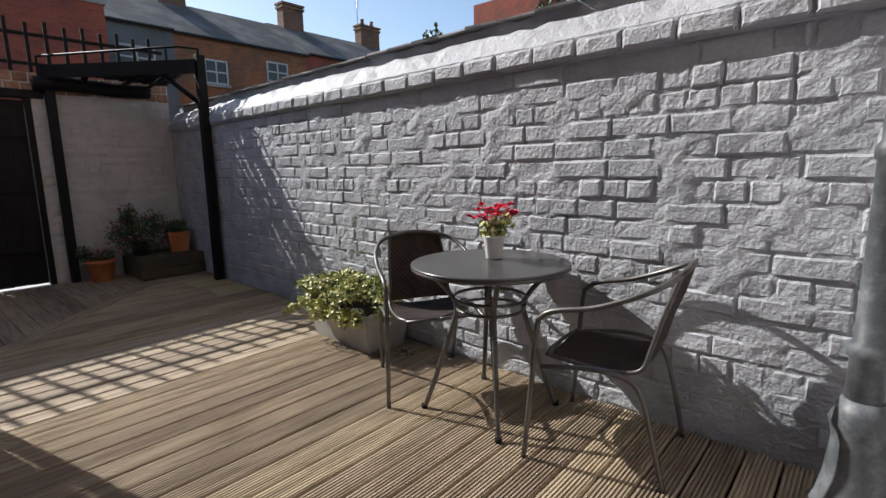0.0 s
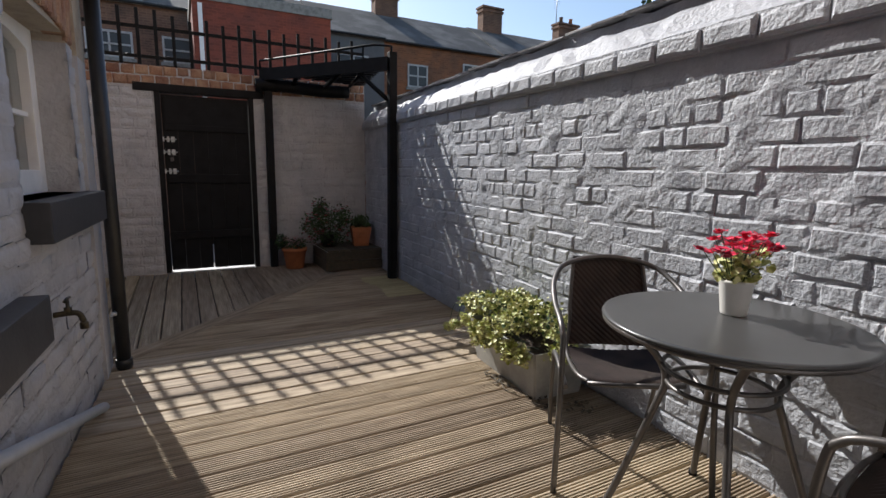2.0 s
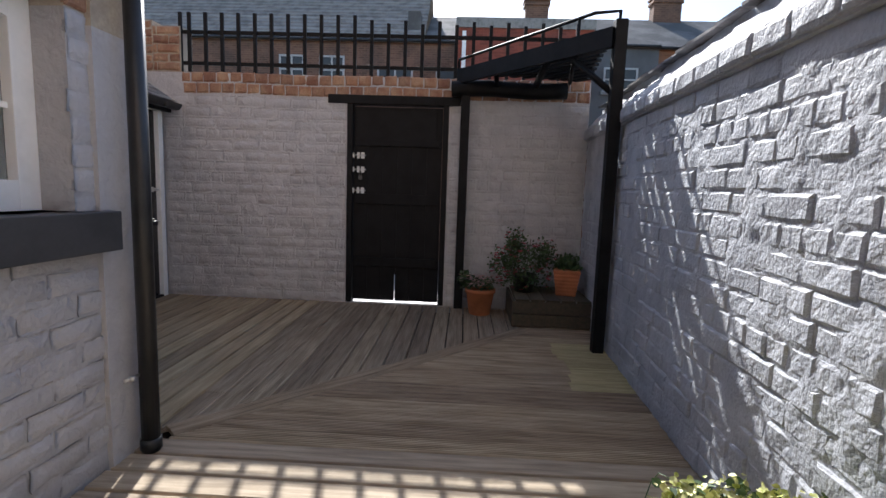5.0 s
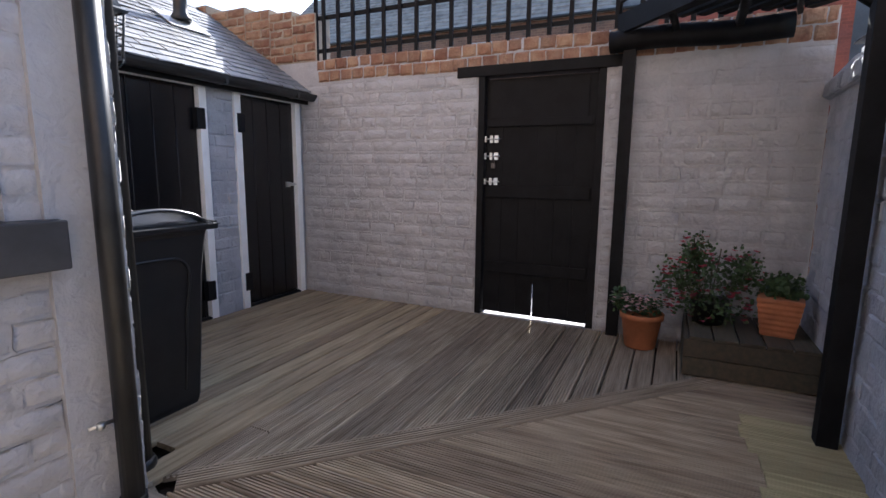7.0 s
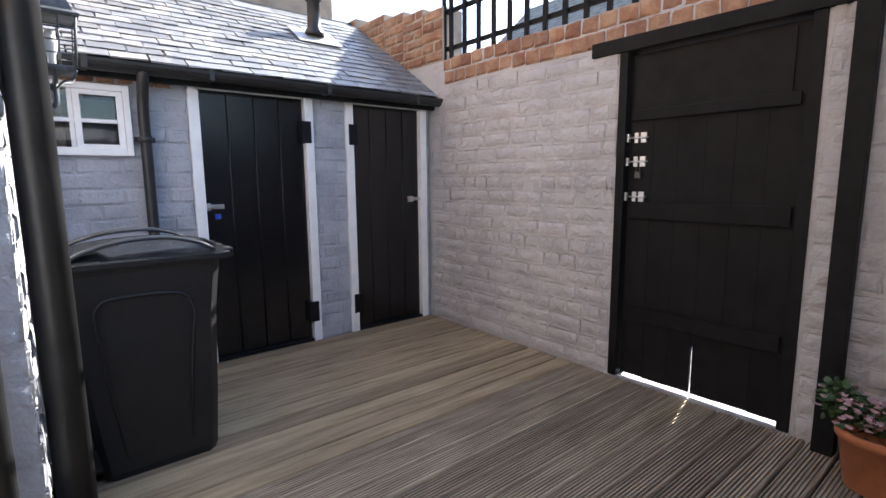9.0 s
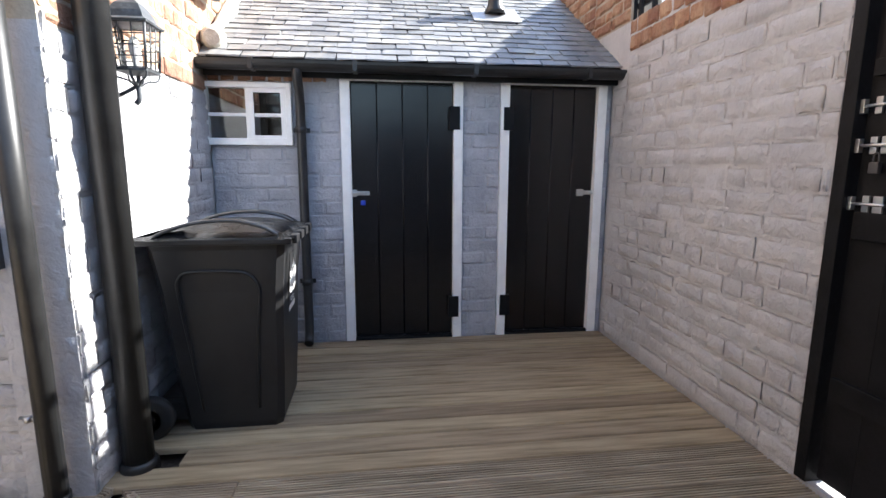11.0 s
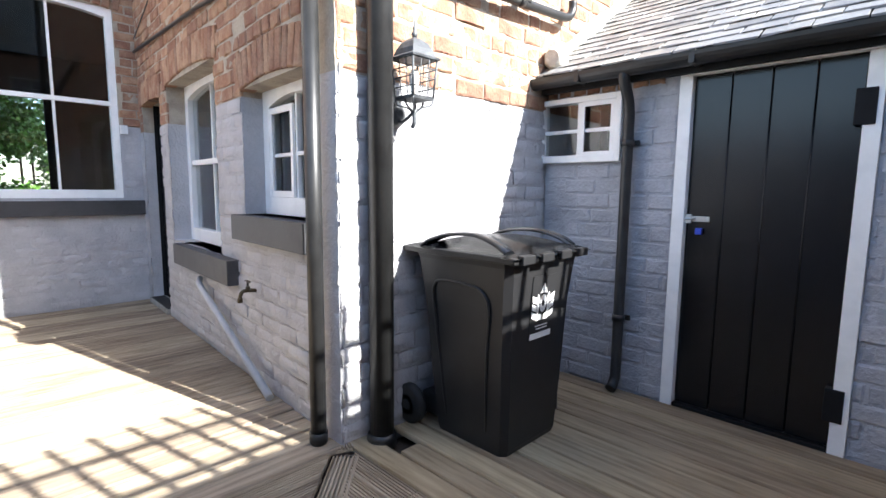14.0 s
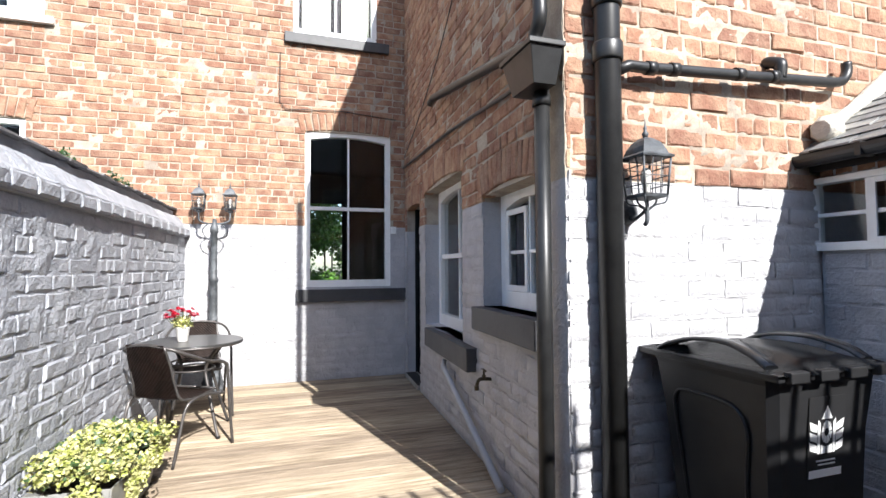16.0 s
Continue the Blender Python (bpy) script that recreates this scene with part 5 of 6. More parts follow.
    for q in (-1, 1):
        piece([(q * 0.034, -0.055), (q * 0.046, -0.055), (q * 0.046, 0.075), (q * 0.034, 0.060)])
        for z in (-0.050, -0.012, 0.026):
            piece([(q * 0.050, z), (q * 0.084, z + 0.012), (q * 0.090, z + 0.044), (q * 0.050, z + 0.028)])
        piece([(q * 0.004, -0.055), (q * 0.029, -0.055), (q * 0.029, -0.022), (q * 0.004, -0.030)])
    piece([(0.0, 0.125), (-0.028, 0.075), (0.028, 0.075)])
    for i in range(8):
        c, d = math.pi * i / 4, math.pi * (i + 0.82) / 4
        piece([(0.013 * math.cos(c), 0.025 + 0.016 * math.sin(c)), (0.027 * math.cos(c), 0.025 + 0.044 * math.sin(c)), (0.027 * math.cos(d), 0.025 + 0.044 * math.sin(d)), (0.013 * math.cos(d), 0.025 + 0.016 * math.sin(d))])
    block("strip", (-0.0026, -0.0016, -0.085, 0.085, -0.145, -0.115), WHITE, st, "white strip")
    for k, z in enumerate((-0.085, -0.10)):
        block("text_bar", (-0.0026, -0.0016, -0.05, 0.05 - 0.01 * k, z, z + 0.006), WHITE, st, "pale line of print")
    # slim dark pole leaning beside the bin
    g = thing("leaning_pole", rot(-4.74, -0.50, 0), "slim dark grey pole standing on the deck behind the bin", "pole")
    bm = bmesh.new()
    tube(bm, [(0, 0, 0.0), (0.03, -0.03, 0.66)], 0.022, 10)
    part("pole", bm, PIPE, g)
    bm = bmesh.new()
    lathe(bm, [(0.026, 0.65), (0.028, 0.66), (0.028, 0.69), (0.02, 0.70)], (0.03, -0.03, 0), 12)
    part("cap", bm, PIPE, g)


# Lighter and glossier than the body; grey sheen partly put into the colour.
LID = material("sheen_lid_plastic", (0.035, 0.036, 0.038), 0.26, 0, 0.2, 9.0, 0.1, 120.0, 0.001)
RUBBER = material("tyre_rubber", (0.02, 0.02, 0.02), 0.7, 0, 0.2, 10, 0.2, 80)


def flower_corner():
    b = thing("raised_bed", rot(-6.42, 2.48, 0), "dark weathered timber box holding the potted plants", "plant stand")
    for i in range(2):
        block("board", (-0.025, 0.0, 0.0, 0.70, 0.01 + i * 0.115, 0.12 + i * 0.115), OLDWOOD, b, "", 0.004)
        block("board", (-0.64, -0.027, 0.0, 0.025, 0.01 + i * 0.115, 0.12 + i * 0.115), OLDWOOD, b, "", 0.004)
    for i in range(5):
        block("slat", (-0.64, -0.0, 0.03 + i * 0.134, 0.155 + i * 0.134, 0.237, 0.255), OLDWOOD, b, "", 0.003)
    # square ribbed pot
    p = thing("square_pot", rot(-6.72, 3.0, 0.256, -10), "ribbed square terracotta pot with a small green plant", "potted plant")
    bm = bmesh.new()
    prev = None
    for k in range(15):
        z = 0.235 * k / 14
        w = 0.085 + 0.035 * k / 14 + (0.004 if k % 2 else 0)
        ring = [bm.verts.new((sx * w, sy * w, z)) for sx, sy in ((-1, -1), (1, -1), (1, 1), (-1, 1))]
        if prev:
            for i in range(4):
                bm.faces.new((prev[i], prev[(i + 1) % 4], ring[(i + 1) % 4], ring[i]))
        else:
            bm.faces.new(ring[::-1])
        prev = ring
    bm.faces.new(prev)
    part("pot", bm, TERRACOTTA, p)
    foliage("leaves", LEAF_DARK, [(0, 0, 0.29, 0.12, 0.12, 0.08)], 600, 0.03, 31, p, "thin dark green leaves", lie=1.2)
    # round pot with pale blooms
    p = thing("round_pot", rot(-6.86, 2.21, 0), "round terracotta pot with pale pink flowers", "potted plant")
    bm = bmesh.new()
    lathe(bm, [(0.10, 0), (0.105, 0.01), (0.135, 0.21), (0.148, 0.212), (0.15, 0.25), (0.138, 0.252), (0.13, 0.22), (0.0005, 0.218)], sides=32)
    part("pot", bm, TERRACOTTA, p)
    foliage("leaves", LEAF_DARK, [(0, 0, 0.30, 0.15, 0.17, 0.07), (0, -0.14, 0.33, 0.06, 0.08, 0.08)], 500, 0.035, 32, p, "dark green leaves")
    rnd = random.Random(9)
    bm = bmesh.new()
    for _ in range(120):
        flower_head(bm, (rnd.gauss(0.04, 0.06), rnd.gauss(0.0, 0.09), 0.33 + rnd.uniform(-0.04, 0.05)), 0.014, rnd)
    part("blossoms", bm, PETAL_PALE, p, "small pale pink blossoms", "stuff")
    # fuchsia in a dark pot on the box
    p = thing("fuchsia", rot(-6.80, 2.62, 0.256), "bushy dark fuchsia with red flowers in a dark pot", "potted plant")
    bm = bmesh.new()
    lathe(bm, [(0.09, 0), (0.12, 0.16), (0.125, 0.16), (0.115, 0.15), (0.0005, 0.14)], sides=24)
    part("pot", bm, PLASTIC, p)
    cl = [(0, 0, 0.30, 0.20, 0.22, 0.16), (0.02, -0.20, 0.26, 0.13, 0.14, 0.16), (0, -0.10, 0.45, 0.09, 0.10, 0.14), (0, 0.18, 0.34, 0.12, 0.12, 0.17), (0.08, 0.0, 0.12, 0.13, 0.26, 0.10)]
    foliage("leaves", LEAF_DARK, cl, 1900, 0.027, 33, p, "small dark green leaves", lie=0.9)
    stems("stem", [[(0, 0, 0.1), (c[0] * 0.6, c[1] * 0.6, 0.2), (c[0], c[1], c[2] + c[5] * 0.7)] for c in cl for _ in (0,)] + [[(0, 0, 0.1), (0.03, 0.02, 0.3), (0.02, 0.04, 0.5)], [(0, 0, 0.1), (-0.03, -0.1, 0.35), (0, -0.12, 0.56)]], 0.004, OLDWOOD, p)
    bm = bmesh.new()
    for _ in range(130):
        c = cl[rnd.randrange(5)]
        d = Vector((rnd.gauss(0, 1), rnd.gauss(0, 1), rnd.gauss(0, 1))).normalized()
        flower_head(bm, (c[0] + d.x * c[3], c[1] + d.y * c[4], c[2] + d.z * c[5]), 0.02, rnd)
    part("blossoms", bm, PETAL_DEEP, p, "deep red hanging blossoms", "stuff")


OLDWOOD = wood("old_dark_wood", (0.09, 0.07, 0.045), (0.05, 0.045, 0.03))


def small_things():
    m = block("doormat", (3.28, 3.95, -0.10, 0.02, 0.051, 0.062), RUBBER, None, "thin dark rubber mat on the back doorstep", 0.003)
    m.matrix_world = wall_side.matrix_world.copy()
    tagged(m, category="mat")
    t = thing("fallen_leaves", rot(0, 0, 0), "dry brown leaves and stems fallen beside the planter", "leaves")
    foliage("leaves", OLDWOOD, [(-3.05, 2.60, 0.012, 0.16, 0.04, 0.006), (-2.7, 2.66, 0.012, 0.10, 0.05, 0.006), (-2.55, 2.8, 0.012, 0.12, 0.1, 0.006)], 90, 0.022, 71, t, "dry brown leaf bits", lie=0.25)
    stems("stem", [[(-3.1, 2.62, 0.006), (-3.0, 2.59, 0.012), (-2.92, 2.62, 0.006)], [(-2.98, 2.6, 0.006), (-2.9, 2.57, 0.010), (-2.8, 2.6, 0.006)]], 0.003, OLDWOOD, t)
    c = thing("phone_cable", on(wall_back, 0, 0, 0), "thin dark cable clipped to the back wall", "cable")
    bm = bmesh.new()
    tube(bm, [(1.62, 0.012, 3.95), (1.62, 0.012, 3.34), (1.55, 0.012, 3.27), (0.9, 0.012, 3.30), (0.2, 0.012, 3.25)], 0.005, 6)
    part("cable", bm, PIPE, c)
    c = thing("phone_cable", on(wall_side, 0, 0, 0), "thin dark cable clipped to the side wall", "cable")
    bm = bmesh.new()
    tube(bm, curve_points([(4.1, 0.012, 2.75), (3.2, 0.012, 3.0), (2.2, 0.012, 3.4), (1.4, 0.012, 3.9)], 4), 0.005, 6)
    part("cable", bm, PIPE, c)


# ---- houses beyond the yard ----
def far_window(parent, x, y, z, w, h):
    bm = bmesh.new()
    for a, b, c, d in ((-w / 2, w / 2, 0, 0.07), (-w / 2, w / 2, h - 0.07, h), (-w / 2, -w / 2 + 0.07, 0.07, h - 0.07), (w / 2 - 0.07, w / 2, 0.07, h - 0.07), (-0.03, 0.03, 0.07, h - 0.07), (-w / 2 + 0.07, w / 2 - 0.07, h * 0.5 - 0.03, h * 0.5 + 0.03)):
        box(bm, 0.0, 0.06, a, b, c, d)
    f = part("window", bm, FARWHITE, parent, "white framed window")
    f.matrix_world = rot(x, y, z)
    g = block("pane", (0.01, 0.02, -w / 2 + 0.05, w / 2 - 0.05, 0.05, h - 0.05), DARKGLASS, f)
    g.matrix_world = rot(x, y, z)
    s = block("sill", (0.0, 0.12, -w / 2 - 0.08, w / 2 + 0.08, -0.12, 0.0), CONCRETE, f)
    s.matrix_world = rot(x, y, z)


def chimney(parent, x, y, z, w, h, pots=2, aerial=False):
    bm = bmesh.new()
    box(bm, x - 0.3, x + 0.3, y - w / 2, y + w / 2, z, z + h)
    box(bm, x - 0.36, x + 0.36, y - w / 2 - 0.06, y + w / 2 + 0.06, z + h - 0.3, z + h - 0.18)
    box(bm, x - 0.38, x + 0.38, y - w / 2 - 0.08, y + w / 2 + 0.08, z + h - 0.1, z + h)
    c = part("chimney", bm, FARBRICK, parent, "brown brick chimney")
    for i in range(pots):
        bm = bmesh.new()
        lathe(bm, [(0.13, 0), (0.10, 0.3), (0.12, 0.34), (0.12, 0.38)], (x, y - w / 2 + w * (i + 0.5) / pots, z + h), 12)
        part("chimney_pot", bm, TERRACOTTA if i % 2 else FARBRICK, c)
    if aerial:
        bm = bmesh.new()
        tube(bm, [(x, y - w / 2, z + h - 0.2), (x, y - w / 2, z + h + 1.6)], 0.02, 5)
        for k in range(5):
            tube(bm, [(x - 0.25, y - w / 2, z + h + 0.9 + 0.15 * k), (x + 0.25, y - w / 2, z + h + 0.9 + 0.15 * k)], 0.01, 4)
        part("aerial", bm, METAL, c)


def far_brick(name, a, b, mortar, scale=1.0):
    """Brick too far off to pick apart: courses in the material, on buildings beyond twelve metres."""
    m = material(name, a, 0.9, 0, 0.3, 1.2, 0, 20, 0.004, 0, b, (0.4, 0.65), "World")
    nt = m.node_tree
    br = nt.nodes.new("ShaderNodeTexBrick")
    tc = nt.nodes.new("ShaderNodeNewGeometry")
    sep, com = nt.nodes.new("ShaderNodeSeparateXYZ"), nt.nodes.new("ShaderNodeCombineXYZ")
    nt.links.new(tc.outputs["Position"], sep.inputs[0])
    add = nt.nodes.new("ShaderNodeMath")
    nt.links.new(sep.outputs[0], add.inputs[0])
    nt.links.new(sep.outputs[1], add.inputs[1])
    nt.links.new(add.outputs[0], com.inputs[0])
    nt.links.new(sep.outputs[2], com.inputs[1])
    nt.links.new(com.outputs[0], br.inputs["Vector"])
    br.inputs["Scale"].default_value = 1.0
    br.inputs["Brick Width"].default_value, br.inputs["Row Height"].default_value, br.inputs["Mortar Size"].default_value = 0.24, 0.085, 0.012
    br.inputs["Color1"].default_value, br.inputs["Color2"].default_value, br.inputs["Mortar"].default_value = (1, 1, 1, 1), (0.7, 0.7, 0.7, 1), (*mortar, 1)
    bs = nt.nodes["Principled BSDF"]
    src = bs.inputs["Base Color"].links[0].from_socket
    mul = nt.nodes.new("ShaderNodeMix")
    mul.data_type, mul.blend_type = "RGBA", "MULTIPLY"
    mul.inputs[0].default_value = 1
    nt.links.new(src, mul.inputs[6])
    nt.links.new(br.outputs[0], mul.inputs[7])
    nt.links.new(mul.outputs[2], bs.inputs["Base Color"])
    return m


FARBRICK = far_brick("far_brick_brown", (0.22, 0.12, 0.08), (0.13, 0.08, 0.06), (1.2, 1.2, 1.1))
REDBRICK = far_brick("far_brick_red", (0.32, 0.085, 0.05), (0.22, 0.07, 0.05), (1.0, 1.0, 0.95))
ORANGEBRICK = far_brick("far_brick_orange", (0.32, 0.13, 0.06), (0.20, 0.10, 0.06), (1.0, 1.0, 0.95))
FARWHITE = material("weathered_white_paint", (0.50, 0.49, 0.47), 0.6, 0, 0.1, 3, 0)
RENDERED = material("grey_render", (0.15, 0.15, 0.15), 0.9, 0, 0.15, 1.0, 0.2, 20, coords="World")
DARKGLASS = material("dark_window_glass", (0.03, 0.032, 0.035), 0.35, 0, 0.1, 3, 0)
FARSLATE = material("far_slate", (0.12, 0.115, 0.11), 0.85, 0, 0.25, 0.9, 0.3, 12, 0.02, 0, (0.20, 0.19, 0.18), coords="World")


for m in (TILE, FARSLATE):
    m.node_tree.nodes["Principled BSDF"].inputs["Specular IOR Level"].default_value = 0.1


def far_roof(parent, y0, y1, x_eave, z_eave, x_ridge, z_ridge, mat, name="roof", rows=0, label=""):
    bm = bmesh.new()
    t = 0.08
    n = rows or 1
    for k in range(n):
        u0, u1 = k / n, (k + 1) / n
        xa, xb = x_eave + (x_ridge - x_eave) * u0, x_eave + (x_ridge - x_eave) * u1
        za, zb = z_eave + (z_ridge - z_eave) * u0, z_eave + (z_ridge - z_eave) * u1
        lift = 0.05 if rows else 0
        vs = [bm.verts.new(p) for p in ((xa, y0, za + lift), (xa, y1, za + lift), (xb, y1, zb), (xb, y0, zb), (xa, y0, za - t), (xa, y1, za - t), (xb, y1, zb - t), (xb, y0, zb - t))]
        for f in ((0, 1, 2, 3), (7, 6, 5, 4), (0, 4, 5, 1), (1, 5, 6, 2), (2, 6, 7, 3), (3, 7, 4, 0)):
            bm.faces.new([vs[i] for i in f])
    # the far slope
    vs = [bm.verts.new(p) for p in ((x_ridge, y0, z_ridge), (x_ridge, y1, z_ridge), (2 * x_ridge - x_eave, y1, z_eave), (2 * x_ridge - x_eave, y0, z_eave))]
    bm.faces.new(vs)
    return part(name, bm, mat, parent, label)


def house(y0, y1, x, eave, ridge, wall_mat, roof_mat, label, depth=3.6, rows=0, wins=()):
    h = thing("terraced_house", rot(0, 0, 0), label, "house", "houses beyond the back lane")
    block("wall", (x - 2 * depth, x, y0, y1, -0.14, eave), wall_mat, h)
    far_roof(h, y0, y1, x + 0.12, eave - 0.05, x - depth, ridge, roof_mat, rows=rows)
    bm = bmesh.new()
    tube(bm, [(x + 0.15, y0, eave - 0.06), (x + 0.15, y1, eave - 0.06)], 0.06, 6)
    part("gutter", bm, PIPE, h)
    for wy, wz, ww, wh in wins:
        far_window(h, x, wy, wz, ww, wh)
    return h


def neighbourhood():
    # row beyond the lane, from the tiled house to the slate terrace
    h = house(-16.0, 0.2, -22, 6.85, 10.2, FARBRICK, TILE, "dark brown brick house with a pantiled roof", 3.6, 16,
              ((-5.0, 5.1, 1.0, 1.1), (-3.4, 5.1, 1.0, 1.1), (-11.0, 5.1, 1.0, 1.1), (-0.9, 4.9, 1.4, 0.9), (-14.0, 5.1, 1.0, 1.1)))
    bm = bmesh.new()
    box(bm, -23.3, -22.5, -0.5, 0.0, 7.1, 8.1)
    part("dormer", bm, FARSLATE, h)
    h = house(0.2, 6.4, -22, 6.85, 8.9, FARBRICK, FARSLATE, "brick terraced house with a slate roof", 3.6, 0, ((1.6, 4.9, 1.8, 0.9),))
    chimney(h, -25.6, 4.9, 8.6, 1.0, 1.1)
    h = house(6.4, 9.2, -22, 6.85, 8.95, RENDERED, FARSLATE, "grey rendered terraced house with a slate roof", 3.6, 0, ((7.8, 5.1, 1.3, 0.9),))
    h = house(9.2, 15.4, -22, 6.8, 8.95, ORANGEBRICK, FARSLATE, "orange brick terraced house with a slate roof", 3.6, 0, ((10.8, 4.9, 1.0, 1.0), (13.7, 5.3, 1.1, 0.9)))
    chimney(h, -25.6, 10.6, 8.6, 1.2, 1.3, 0)
    h = house(15.4, 23.0, -22, 6.9, 9.0, REDBRICK, FARSLATE, "red brick terraced house with a slate roof", 3.6, 0, ((17.4, 5.0, 1.0, 1.1),))
    chimney(h, -25.6, 16.9, 8.7, 1.25, 1.5, 0)
    chimney(h, -25.6, 22.4, 8.7, 1.5, 1.4, 2, True)
    # nearer flat-roofed rear extension
    e = thing("brick_extension", rot(0, 0, 0), "red brick flat-roofed rear extension with a pale band", "house")
    block("wall", (-21.9, -18, 1.6, 5.75, -0.14, 6.12), REDBRICK, e)
    block("parapet", (-21.9, -17.95, 1.55, 5.80, 6.12, 6.42), CONCRETE, e, "pale weathered parapet band")
    block("soil_pipe", (-18.0, -17.9, 1.75, 1.87, 0, 6.0), WHITE, e, "white plastic soil pipe")
    # tall block on the boundary side behind the wall
    h = thing("tall_house", rot(0, 0, 0), "tall dark red brick house beyond the boundary wall", "house")
    block("wall", (-26, -20, 34.0, 43.0, -0.14, 14.0), REDBRICK, h)
    # lower yard walls across the lane
    block("lane_wall", (-11.2, -11.0, -16, 20, -0.14, 1.9), FARBRICK, None, "brick yard wall across the back lane", 0, "structure")
    block("lane", (-11.0, -7.4, -40, 40, -0.139, -0.125), LANE, None, "grey cobbled back lane behind the gate", 0, "structure")


LANE = material("lane_surface", (0.16, 0.155, 0.15), 0.85, 0, 0.3, 2.0, 0.5, 14, 0.02, coords="World")


def street_tree():
    """The sunlit tree seen through the dark room's far window."""
    t = thing("street_tree", rot(8.6, 1.3, -0.13), "leafy green garden tree beyond the far window", "tree")
    bm = bmesh.new()
    tube(bm, curve_points([(0, 0, 0), (0.05, 0.02, 1.0), (-0.05, 0.05, 2.2), (0.0, 0.0, 3.4)], 5), [0.16 - 0.11 * i / 15 for i in range(16)], 10)
    for k in range(6):
        a = k * 1.05
        tube(bm, curve_points([(0, 0, 1.0 + 0.3 * k), (0.5 * math.cos(a), 0.5 * math.sin(a), 1.5 + 0.3 * k), (1.0 * math.cos(a), 1.0 * math.sin(a), 1.8 + 0.3 * k)], 4), 0.035, 6)
    part("trunk", bm, OLDWOOD, t)
    rnd = random.Random(3)
    cl = []
    for k in range(34):
        a, r = rnd.uniform(0, 6.3), rnd.uniform(0.2, 1.35)
        cl.append((r * math.cos(a), r * math.sin(a), rnd.uniform(0.7, 3.9), 0.42, 0.42, 0.34))
    foliage("crown", TREELEAF, cl, 9000, 0.10, 41, t, "bright green leaves", lie=1.0)
    h = thing("hedge", rot(10.2, 0.8, -0.14), "tall sunlit green hedge behind the garden tree", "hedge")
    hc = [(rnd.uniform(-0.3, 0.3), rnd.uniform(-3.2, 3.2), rnd.uniform(0.3, 3.4), 0.4, 0.5, 0.45) for k in range(50)]
    foliage("leaves", TREELEAF, hc, 11000, 0.12, 42, h, "dense green leaves", lie=1.2)
    stems("stem", [[(c[0], c[1], 0), (c[0], c[1], c[2] * 0.5), (c[0], c[1], c[2])] for c in hc[:14]], 0.03, OLDWOOD, h)


TREELEAF = material("tree_leaf", (0.12, 0.26, 0.04), 0.5, 0, 0.1, 2.0, 0, 30, 0.001, 0.3)

gate()
plank_door(0.11, 0.77, True, False)
plank_door(1.18, 1.90, False, True)
windows()
outhouse_roof()
fence()
shelter()
pipes()
lamps()
table()
c1 = chair()
c1.matrix_world = rot(-2.16, 2.615, 0, -31)
copy_thing(c1, rot(-1.13, 2.625, 0, 187))
trough()
table_plant()
wheelie_bin()
flower_corner()
small_things()
neighbourhood()
street_tree()
w = thing("wall_weeds", rot(0, 0, 2.0), "small green weeds rooted on the wall's top", "weeds")
foliage("leaves", LEAF_DARK, [(x, y, 0.05, 0.10, 0.05, 0.06) for x, y in weeds_at], 160, 0.03, 55, w, "small weed leaves", lie=1.2)
# mortar fillet where the outhouse roof meets the end wall
bm = bmesh.new()
rnd = random.Random(61)
tube(bm, [(-4.345, -0.96, 2.09), (-4.335, -1.03, 2.10)] + [(-4.30 + rnd.uniform(-0.015, 0.015), -1.06 - 0.105 * i, 2.10 + 0.068 * i + rnd.uniform(-0.01, 0.01)) for i in range(16)], [0.05, 0.085] + [0.045 + rnd.uniform(-0.012, 0.012) for i in range(16)], 8)
part("mortar_fillet", bm, LUMP, None, "thick pale mortar fillet between slates and wall", "structure")

# ---- bricks, boards ----
def clear(h, up=0.24, side=0.0):
    return (h[0] - side, h[1] + side, h[2], h[3] + up)


brickwork(wall_grey, 0, 7.0, 0.0, 1.70, [], GREY, 1, (0.3, 3.7, 0.0, 1.6), 0.0945, 0.25, 0.008, 0.007, 300, "mixed", sink=0.0)
brickwork(wall_gate, 0, 4.24, 0.0, 2.04, [(1.34, 2.38, 0, 2.03)], PALE, 2, (2.4, 4.2, 0.0, 2.1), 0.105, 0.27, 0.010, 0.008, 250, "mixed", sink=0.002, soft=True)
brickwork(wall_shed, 0, 2.83, 0.0, 1.88, shed_holes + [(2.05, 2.9, 1.835, 2.0)], GREY, 3, (0.0, 2.83, 0, 1.9), 0.094, 0.235, 0.008, 0.007, 200, sink=0.002)
coat(wall_grey, 0, 7.0, -0.02, 1.70, [], GREY, -0.0050, 0.013, 0.020, 1.0, True)
coat(wall_gate, 0, 4.24, -0.02, 2.05, [(1.34, 2.38, -1, 2.3)], PALE, -0.0110, 0.010, 0.022, 2.0, True)
coat(wall_shed, 0, 2.83, -0.02, 1.84, shed_holes, GREY, -0.008, 0.008, 0.03, 3.0)
coat(wall_back, 0.1, 2.8, -0.02, 1.85, [HB["window"]], PALE, -0.009, 0.007, 0.035, 4.0, True)
coat(wall_side, 0.03, 4.17, -0.02, 1.79, list(HS.values()), PALE, -0.0100, 0.008, 0.03, 5.0, True)
coat(wall_end, 1.95, 3.60, -0.02, 1.75, [], PALE, -0.0115, 0.009, 0.03, 6.0, True)
brickwork(wall_shed, 2.05, 2.83, 1.84, 1.93, [], BRICK, 13, (2.0, 2.9, 1.8, 2.0), 0.09, 0.10, 0.010, 0.008, 60)
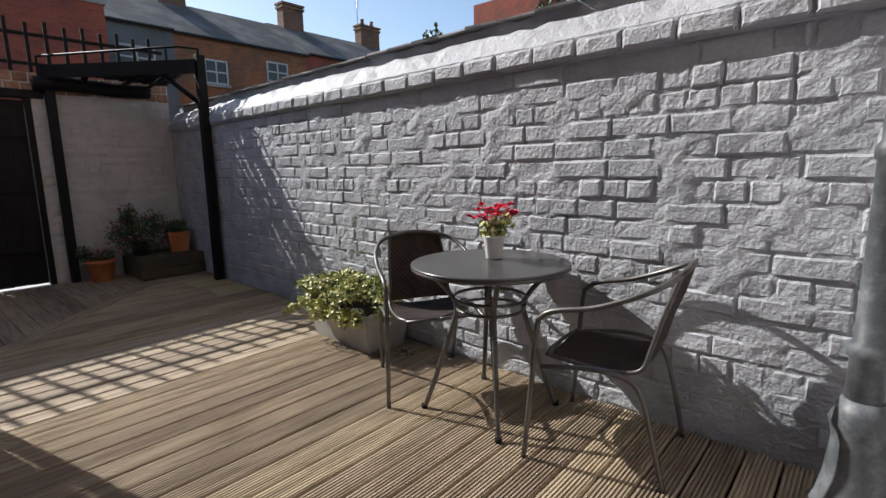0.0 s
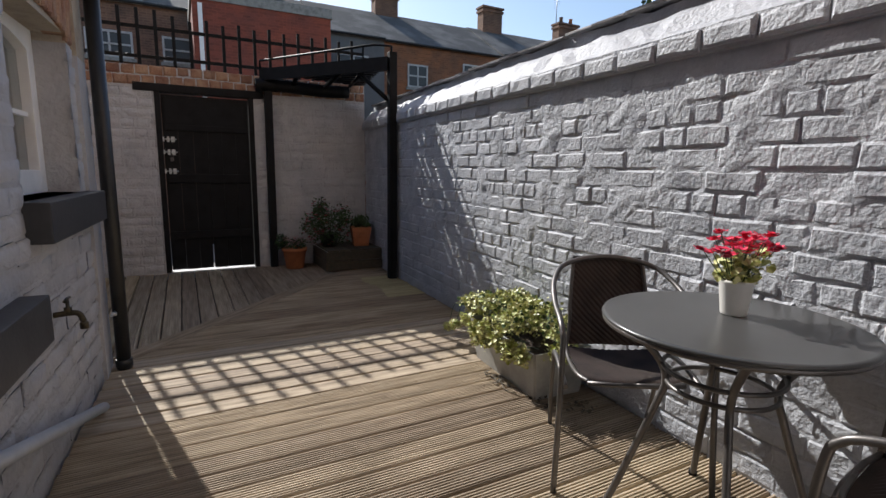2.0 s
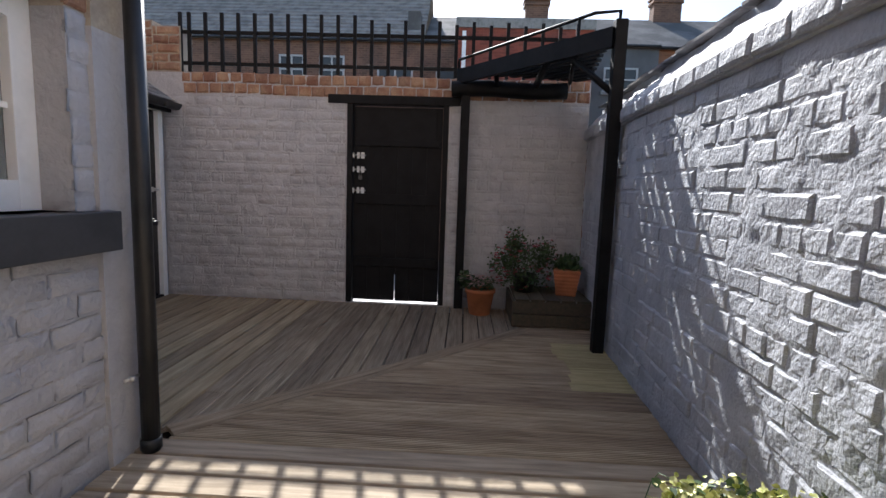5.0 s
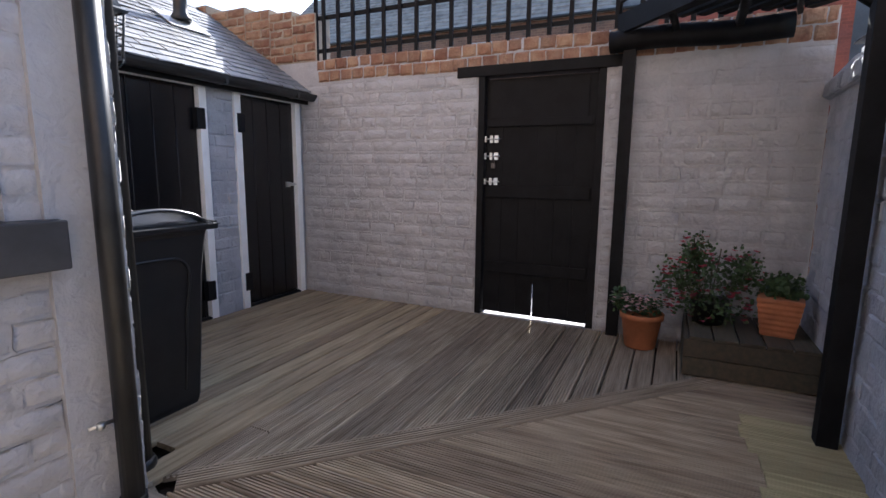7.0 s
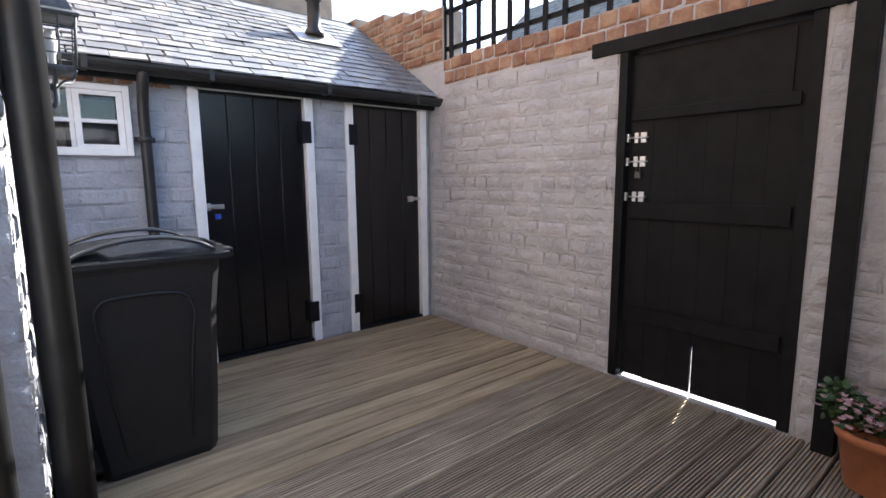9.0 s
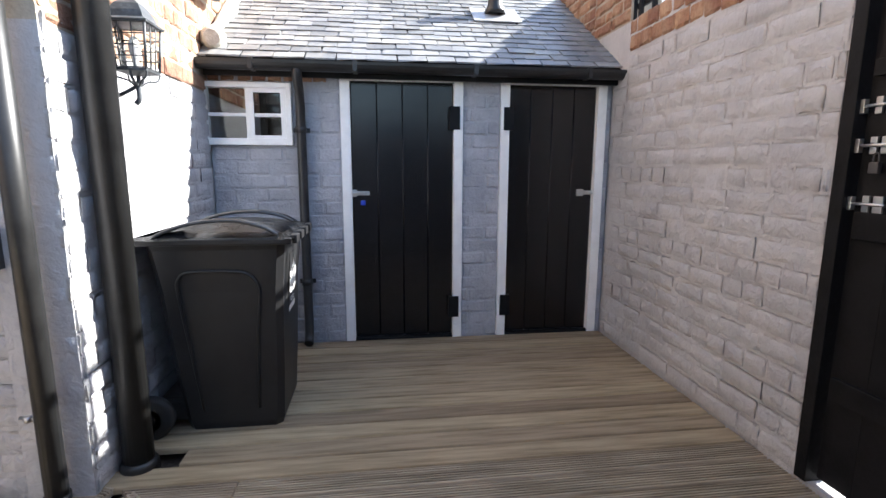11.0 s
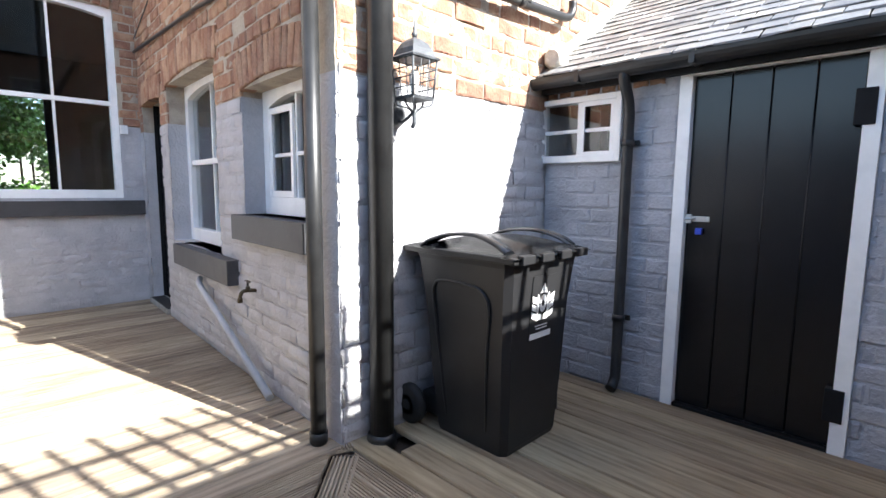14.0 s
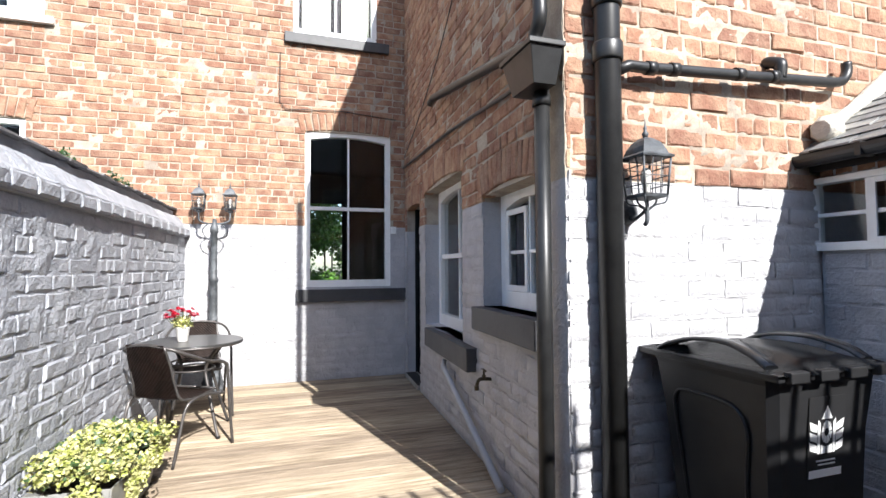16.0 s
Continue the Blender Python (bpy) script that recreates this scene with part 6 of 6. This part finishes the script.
brickwork(wall_grey, 0, 7.0, 1.705, 1.80, [], GREY, 14, (0, 7.0, 1.6, 1.9), 0.095, 0.235, 0.010, 0.009, 60, sink=-0.045, name="coping_brick")
hb, hs = [clear(HB["window"]), clear(HB["upper"]), clear(HB["next"]), HB["next_up"]], [clear(HS["kitchen"]), clear(HS["scullery"]), clear(HS["door"], 0.22)]
coat(wall_end, 1.95, 3.61, 1.78, 4.2, [], MORTAR, -0.0105, 0.010, 0.025, 7.0)
coat(wall_back, 0.0, 5.6, 1.88, 6.2, hb, MORTAR, -0.0120, 0.007, 0.04, 8.0)
coat(wall_side, 0.02, 4.17, 1.82, 4.4, hs, MORTAR, -0.0110, 0.010, 0.028, 9.0)
rnd = random.Random(18)
tiles = []
for k in range(4):
    bm = bmesh.new()
    for q in box(bm, 0.003, 0.235, -0.28, -0.075 + rnd.uniform(-0.01, 0.01), 0, 0.014, 0.0):
        q.co.y += rnd.uniform(-0.006, 0.006)
        q.co.z += rnd.uniform(-0.003, 0.003)
    tiles.append(mesh_of(bm, "coping_tile", TILE_GREY))
for i in range(29):
    ob = new("coping_tile", tiles[rnd.randrange(4)])
    ob.parent = wall_grey
    ob.location, ob.rotation_euler = (i * 0.24, 0, 2.005 + rnd.uniform(-0.003, 0.005)), (0, rnd.uniform(-0.01, 0.01), rnd.uniform(-0.03, 0.03))
brickwork(wall_back, 0, 5.6, 0.0, 1.86, [HB["window"]], PALE, 4, (0, 2.8, 0, 1.9), 0.093, 0.24, 0.006, 0.007, 250, sink=0.006, soft=True)
brickwork(wall_back, 0, 6.6, 1.86, 6.2, hb, BRICK, 5, (0, 3.2, 1.86, 3.3), 0.0868, 0.235, 0.011, 0.005, 300, "mixed", sink=0.005)
brickwork(wall_side, 0, 4.17, 0.0, 1.80, list(HS.values()), PALE, 6, (0, 3.0, 0, 1.8), 0.095, 0.24, 0.009, 0.008, 300, sink=0.003, soft=True)
brickwork(wall_side, 0, 4.17, 1.80, 5.2, hs, BRICK, 7, (0, 3.2, 1.76, 2.9), 0.0955, 0.24, 0.011, 0.006, 300, "mixed", sink=0.003)
brickwork(wall_end, 1.95, 3.61, 0.0, 1.76, [], PALE, 8, (1.9, 3.61, 0, 1.7), 0.098, 0.24, 0.009, 0.008, 200, sink=0.003, soft=True)
brickwork(wall_end, 0.4, 3.61, 1.76, 4.2, [], BRICK, 9, (1.6, 3.6, 1.7, 3.1), 0.098, 0.24, 0.012, 0.006, 300, "mixed", sink=0.004)
brickwork(wall_gate, 0, 4.05, 2.06, 2.27, [(0, 1.25, 2.0, 2.10)], BRICK, 10, (0, 4.3, 2, 2.4), 0.105, 0.13, 0.010, 0.010, 120)
for i, (v0, v1, h) in enumerate(((4.05, 4.33, 2.70), (4.33, 4.62, 2.75), (4.62, 4.95, 2.80), (4.95, 5.5, 2.86), (5.5, 6.4, 2.95))):
    brickwork(rake, v0, v1, 2.27, h, [], BRICK, 30 + i, (4.0, 5.0, 2.2, 3.4), 0.085, 0.235, 0.012, 0.010, 60)
for key, rise in (("kitchen", 0.05), ("scullery", 0.06)):
    h = HS[key]
    arch_of_bricks(wall_side, h[0], h[1], h[3] + rise - 0.02, rise)
arch_of_bricks(wall_side, HS["door"][0], HS["door"][1], HS["door"][3], 0.03)
arch_of_bricks(wall_back, HB["next"][0], HB["next"][1], HB["next"][3] + 0.02, 0.02)
arch_of_bricks(wall_back, HB["window"][0], HB["window"][1], HB["window"][3] + 0.03, 0.05)
boards()
